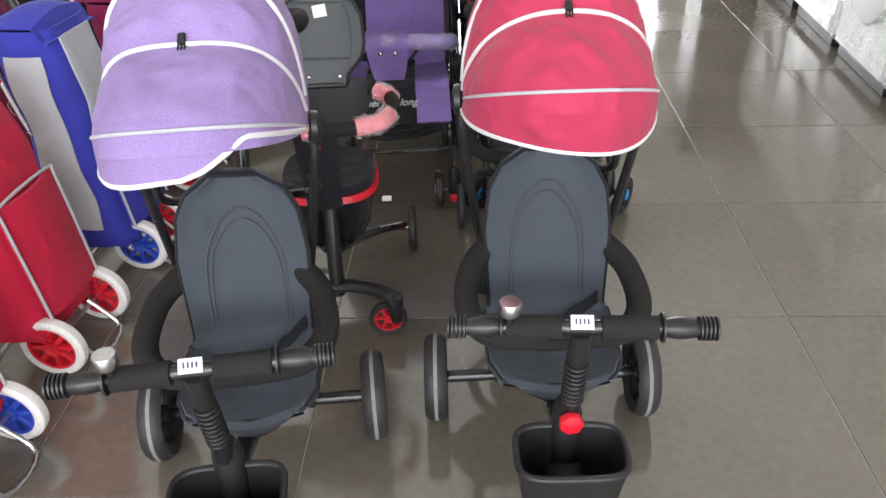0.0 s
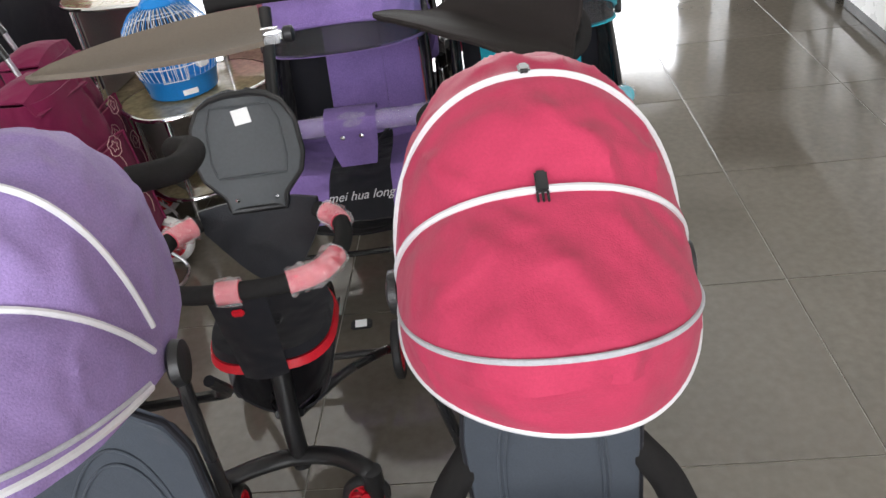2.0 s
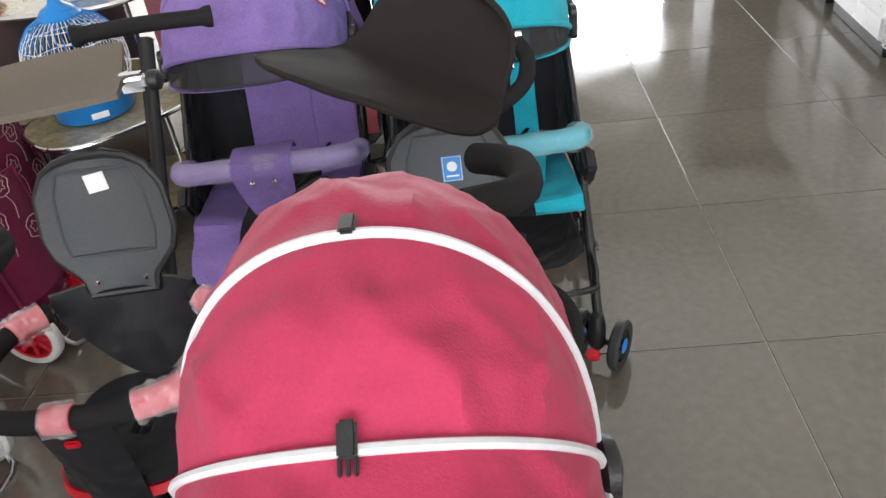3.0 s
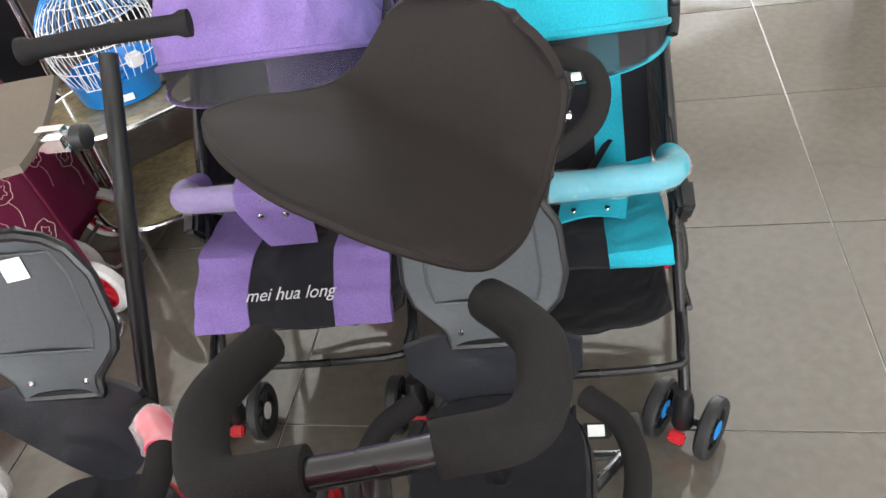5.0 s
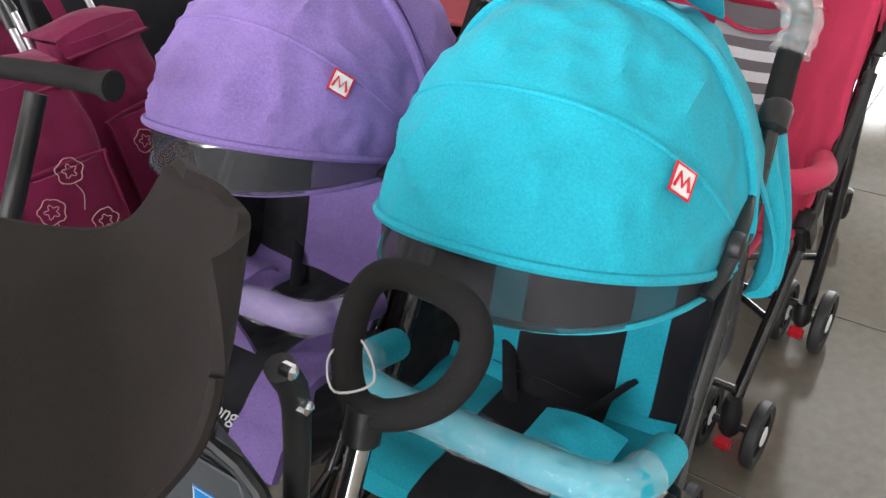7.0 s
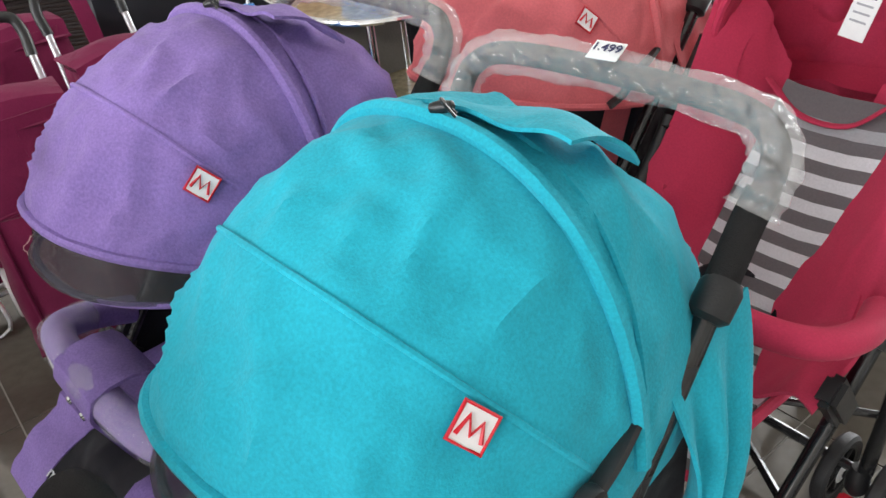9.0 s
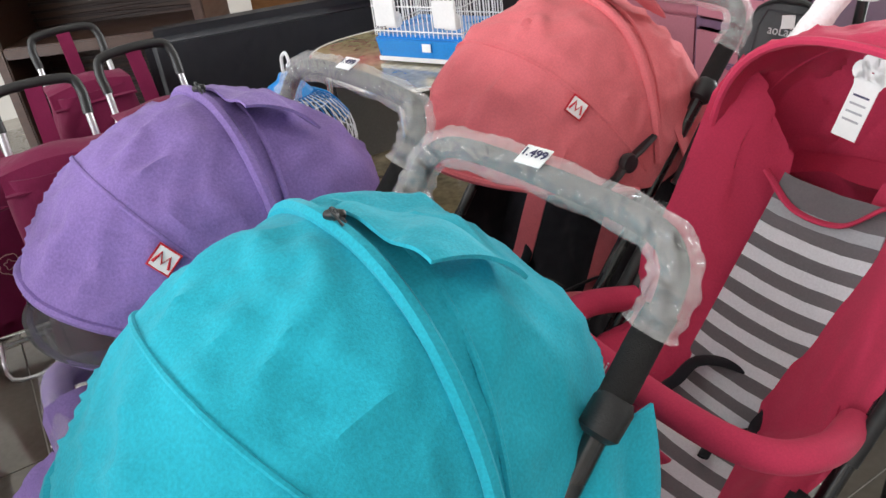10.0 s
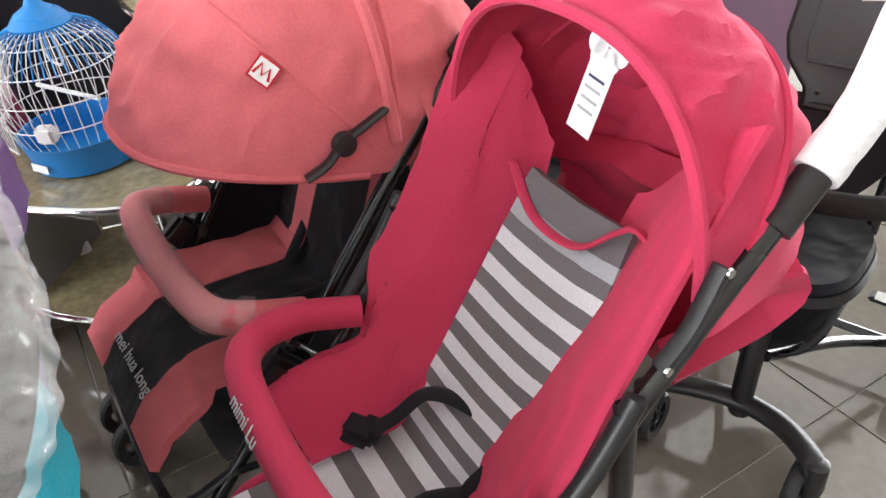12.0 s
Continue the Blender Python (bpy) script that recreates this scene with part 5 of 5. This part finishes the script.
def square_cage(m, label):
    s = thing("bird_cage", m, label, "bird cage", "blue and white bird cages")
    base = part("cage_tray", rbox(0.30, 0.23, 0.075, None, 0.012, 2, taper=0.94), BLUEPL, s, "blue plastic tray")
    part("tray_strip", rbox(0.27, 0.004, 0.012, pose(0, -0.113, 0.004), 0.001), WHITEPL, base)
    label_plate(base, "tray_label", pose(0.03, -0.1165, 0.045, 87), 0.028, 0.022, PAPER)
    bm = bmesh.new()
    for k in range(20):
        x = -0.14 + 0.28 * k / 19
        for y in (-0.108, 0.108):
            tube([(x, y, 0.07), (x, y, 0.27)], 0.0014, 4, res=1, bm=bm)
        tube([(x, -0.108, 0.27), (x, 0, 0.31), (x, 0.108, 0.27)], 0.0014, 4, res=1, bm=bm)
    for k in range(14):
        y = -0.1 + 0.2 * k / 13
        for x in (-0.14, 0.14):
            tube([(x, y, 0.07), (x, y, 0.3)], 0.0014, 4, res=1, bm=bm)
    part("cage_wires", bm, WHITEPL, s, "thin white wires")
    bm = bmesh.new()
    for z in (0.085, 0.15, 0.21, 0.27):
        tube([(-0.141, -0.109, z), (0.141, -0.109, z), (0.141, 0.109, z), (-0.141, 0.109, z)], 0.002, 5, True, 1, bm)
    part("cage_frame", bm, WHITEPL, s)
    for x in (-0.09, 0.1):
        part("cage_door", rbox(0.07, 0.01, 0.07, pose(x, -0.118, 0.1), 0.002), WHITEPL, s)
        part("feeder_cup", rbox(0.05, 0.03, 0.04, pose(x, -0.09, 0.09), 0.006), WHITEPL, s)
    return s


round_cage(pose(-0.70, 3.345, 0.4245, 0, 0, 20), "round white wire bird cage with a blue dome")
square_cage(pose(-0.825, 3.84, 0.686, 0, 0, 28), "white wire bird cage on a blue tray")


# ---- the back of the shop ----
sofa = thing("sofa", pose(-1.47, 4.0, 0, 0, 0, 78), "black leatherette sofa seen from its back", "sofa")
part("back_panel", rbox(1.7, 0.14, 0.68, pose(0, 0, 0.08), 0.04, 3), LEATHER, sofa)
part("seat_base", rbox(1.7, 0.6, 0.34, pose(0, 0.36, 0.08), 0.04, 3), LEATHER, sofa)
for q in (-1, 1):
    part("foot", rbox(0.06, 0.06, 0.08, pose(q * 0.75, 0.1, 0), 0.006), BLACK, sofa)
    part("arm", rbox(0.14, 0.66, 0.5, pose(q * 0.78, 0.33, 0.08), 0.04, 3), LEATHER, sofa)


def wicker_unit(m):
    s = thing("wicker_shelf", m, "dark brown woven wicker shelf unit", "shelf")
    for q in (-1, 1):
        part("upright", rbox(0.05, 0.4, 1.5, pose(q * 0.45, 0, 0), 0.006), WOOD, s)
    for z in (0.1, 0.55, 0.98, 1.42):
        part("shelf_board", rbox(0.85, 0.4, 0.05, pose(0, 0, z), 0.006), WOOD, s)
    # dark backing, added so the bright wall stays hidden between the strips
    part("added_backing", rbox(0.9, 0.012, 1.4, pose(0, 0.185, 0.06), 0.002), WOOD, s)
    for z in (0.16, 0.61, 1.04):
        for k in range(22):
            part("wicker_strip", rbox(0.86, 0.008, 0.012, pose(0, 0.15, z + 0.018 * k, 0, 1.5 if k % 2 else -1.5), 0.002, 1), WICKER, s)
    return s


wicker_unit(pose(-2.75, 3.2, 0, 0, 0, 62))
pine = thing("wooden_headboard", pose(-2.6, 4.35, 0, 0, 0, 62), "orange pine board behind the sofa", "board")
part("board", rbox(1.1, 0.05, 1.25, None, 0.01), PINEWOOD, pine)
hatm = thing("cushion", pose(-1.5, 3.95, 0.76, 0, 0, 50), "red cloth cushion on the sofa back", "cushion")
part("cushion_body", lathe([(0.02, 0), (0.16, 0.01), (0.2, 0.03), (0.16, 0.07), (0.02, 0.09)], None, 28), RED, hatm)


def drawer_unit(m, a, b):
    s = thing("drawer_unit", m, "pink and mauve plastic drawer unit", "drawers", "plastic drawer units")
    part("carcass", rbox(0.42, 0.38, 0.86, None, 0.012), b, s)
    for k in range(4):
        d = part("drawer", rbox(0.38, 0.02, 0.185, pose(0, -0.195, 0.03 + 0.208 * k), 0.01), a, s)
        part("handle", rbox(0.12, 0.015, 0.02, pose(0, -0.208, 0.11 + 0.208 * k), 0.005), b, d)
    return s


drawer_unit(pose(-0.42, 4.78, 0, 0, 0, 0), CARDPINK, CARDMAUVE)
drawer_unit(pose(-0.9, 4.85, 0, 0, 0, 6), CARDPINK, CARDPINK)


def washer(m, label, wrap=False):
    s = thing("washing_machine", m, label, "washing machine", "white appliances along the aisle")
    part("plinth", rbox(0.56, 0.54, 0.06, None, 0.004), BLACK, s)
    b = part("body", rbox(0.6, 0.58, 0.8, pose(0, 0, 0.06), 0.012, 2), ENAMEL, s)
    part("kick_panel", rbox(0.56, 0.012, 0.09, pose(0, -0.292, 0.07), 0.004), ENAMEL, b)
    part("control_panel", rbox(0.57, 0.014, 0.12, pose(0, -0.292, 0.73), 0.004), WHITEPL, b)
    d = part("door_ring", lathe([(0.15, 0), (0.2, 0.004), (0.2, 0.03), (0.16, 0.04)], disc_m(V(0, -0.288, 0.44), "y", -1), 32), WHITEPL, b)
    part("door_glass", lathe([(0.155, 0.01), (0.12, 0.035), (0.0, 0.045)], disc_m(V(0, -0.285, 0.44), "y", -1), 28), SMOKE, d)
    if wrap:
        part("plastic_wrap", sheet(lambda u, v: V(-0.31 + 0.62 * u, -0.312 + 0.006 * noise.noise(V(u * 14, v * 6, 2)), 0.08 + 0.78 * v), 30, 20, 0.002), WRAP, s, "clear crinkled plastic wrap")
    return s


for k in range(4):
    washer(pose(2.26, 3.2 + 0.66 * k, 0, 0, 0, -90), "white washing machine beside the aisle", wrap=k in (0, 1))
for k, (x, y, h, w) in enumerate(((2.05, 5.95, 1.32, 0.75), (2.75, 6.9, 1.95, 0.8), (3.6, 7.2, 2.15, 0.8))):
    wd = thing("wardrobe", pose(x, y, 0, 0, 0, 0), "dark walnut cabinet at the back of the aisle", "wardrobe", "tall wardrobes")
    part("carcass", rbox(w, 0.5, h, None, 0.008), DARKCAB, wd)
    for q in (-1, 1):
        dr = part("door", rbox(w / 2 - 0.01, 0.02, h - 0.12, pose(q * w / 4, -0.26, 0.08), 0.004), DARKCAB, wd)
        part("handle", tube([(q * 0.03, -0.285, h / 2 - 0.08), (q * 0.03, -0.285, h / 2 + 0.08)], 0.006, 8, res=1), CHROME, dr)

# ---- floor tiles, nearest ones apart ----
T = 0.612
tile_bm = rbox(T - 0.004, T - 0.004, 0.01, pose(0, 0, -0.01), 0.0006, 1)
tile_me = bpy.data.meshes.new("tile")
bmesh.ops.recalc_face_normals(tile_bm, faces=tile_bm.faces)
tile_bm.to_mesh(tile_me)
tile_bm.free()
tile_me.materials.append(TILE)
grid = pose(0.533, 2.617, 0, 0, 0, 3)
for i in range(-10, 10):
    for j in range(-16, 16):
        c = grid @ V(T * (i + 0.5), T * (j + 0.5), 0)
        if not (X0 - 0.05 <= c.x <= X1 + 0.05 and Y0 - 0.05 <= c.y <= Y1 + 0.05):
            continue
        t = new("tile", tile_me)
        t.location = c
        t.rotation_euler = (0, 0, radians(3 + 90 * ((i * 7 + j * 3) % 4)))
        t.parent = floor
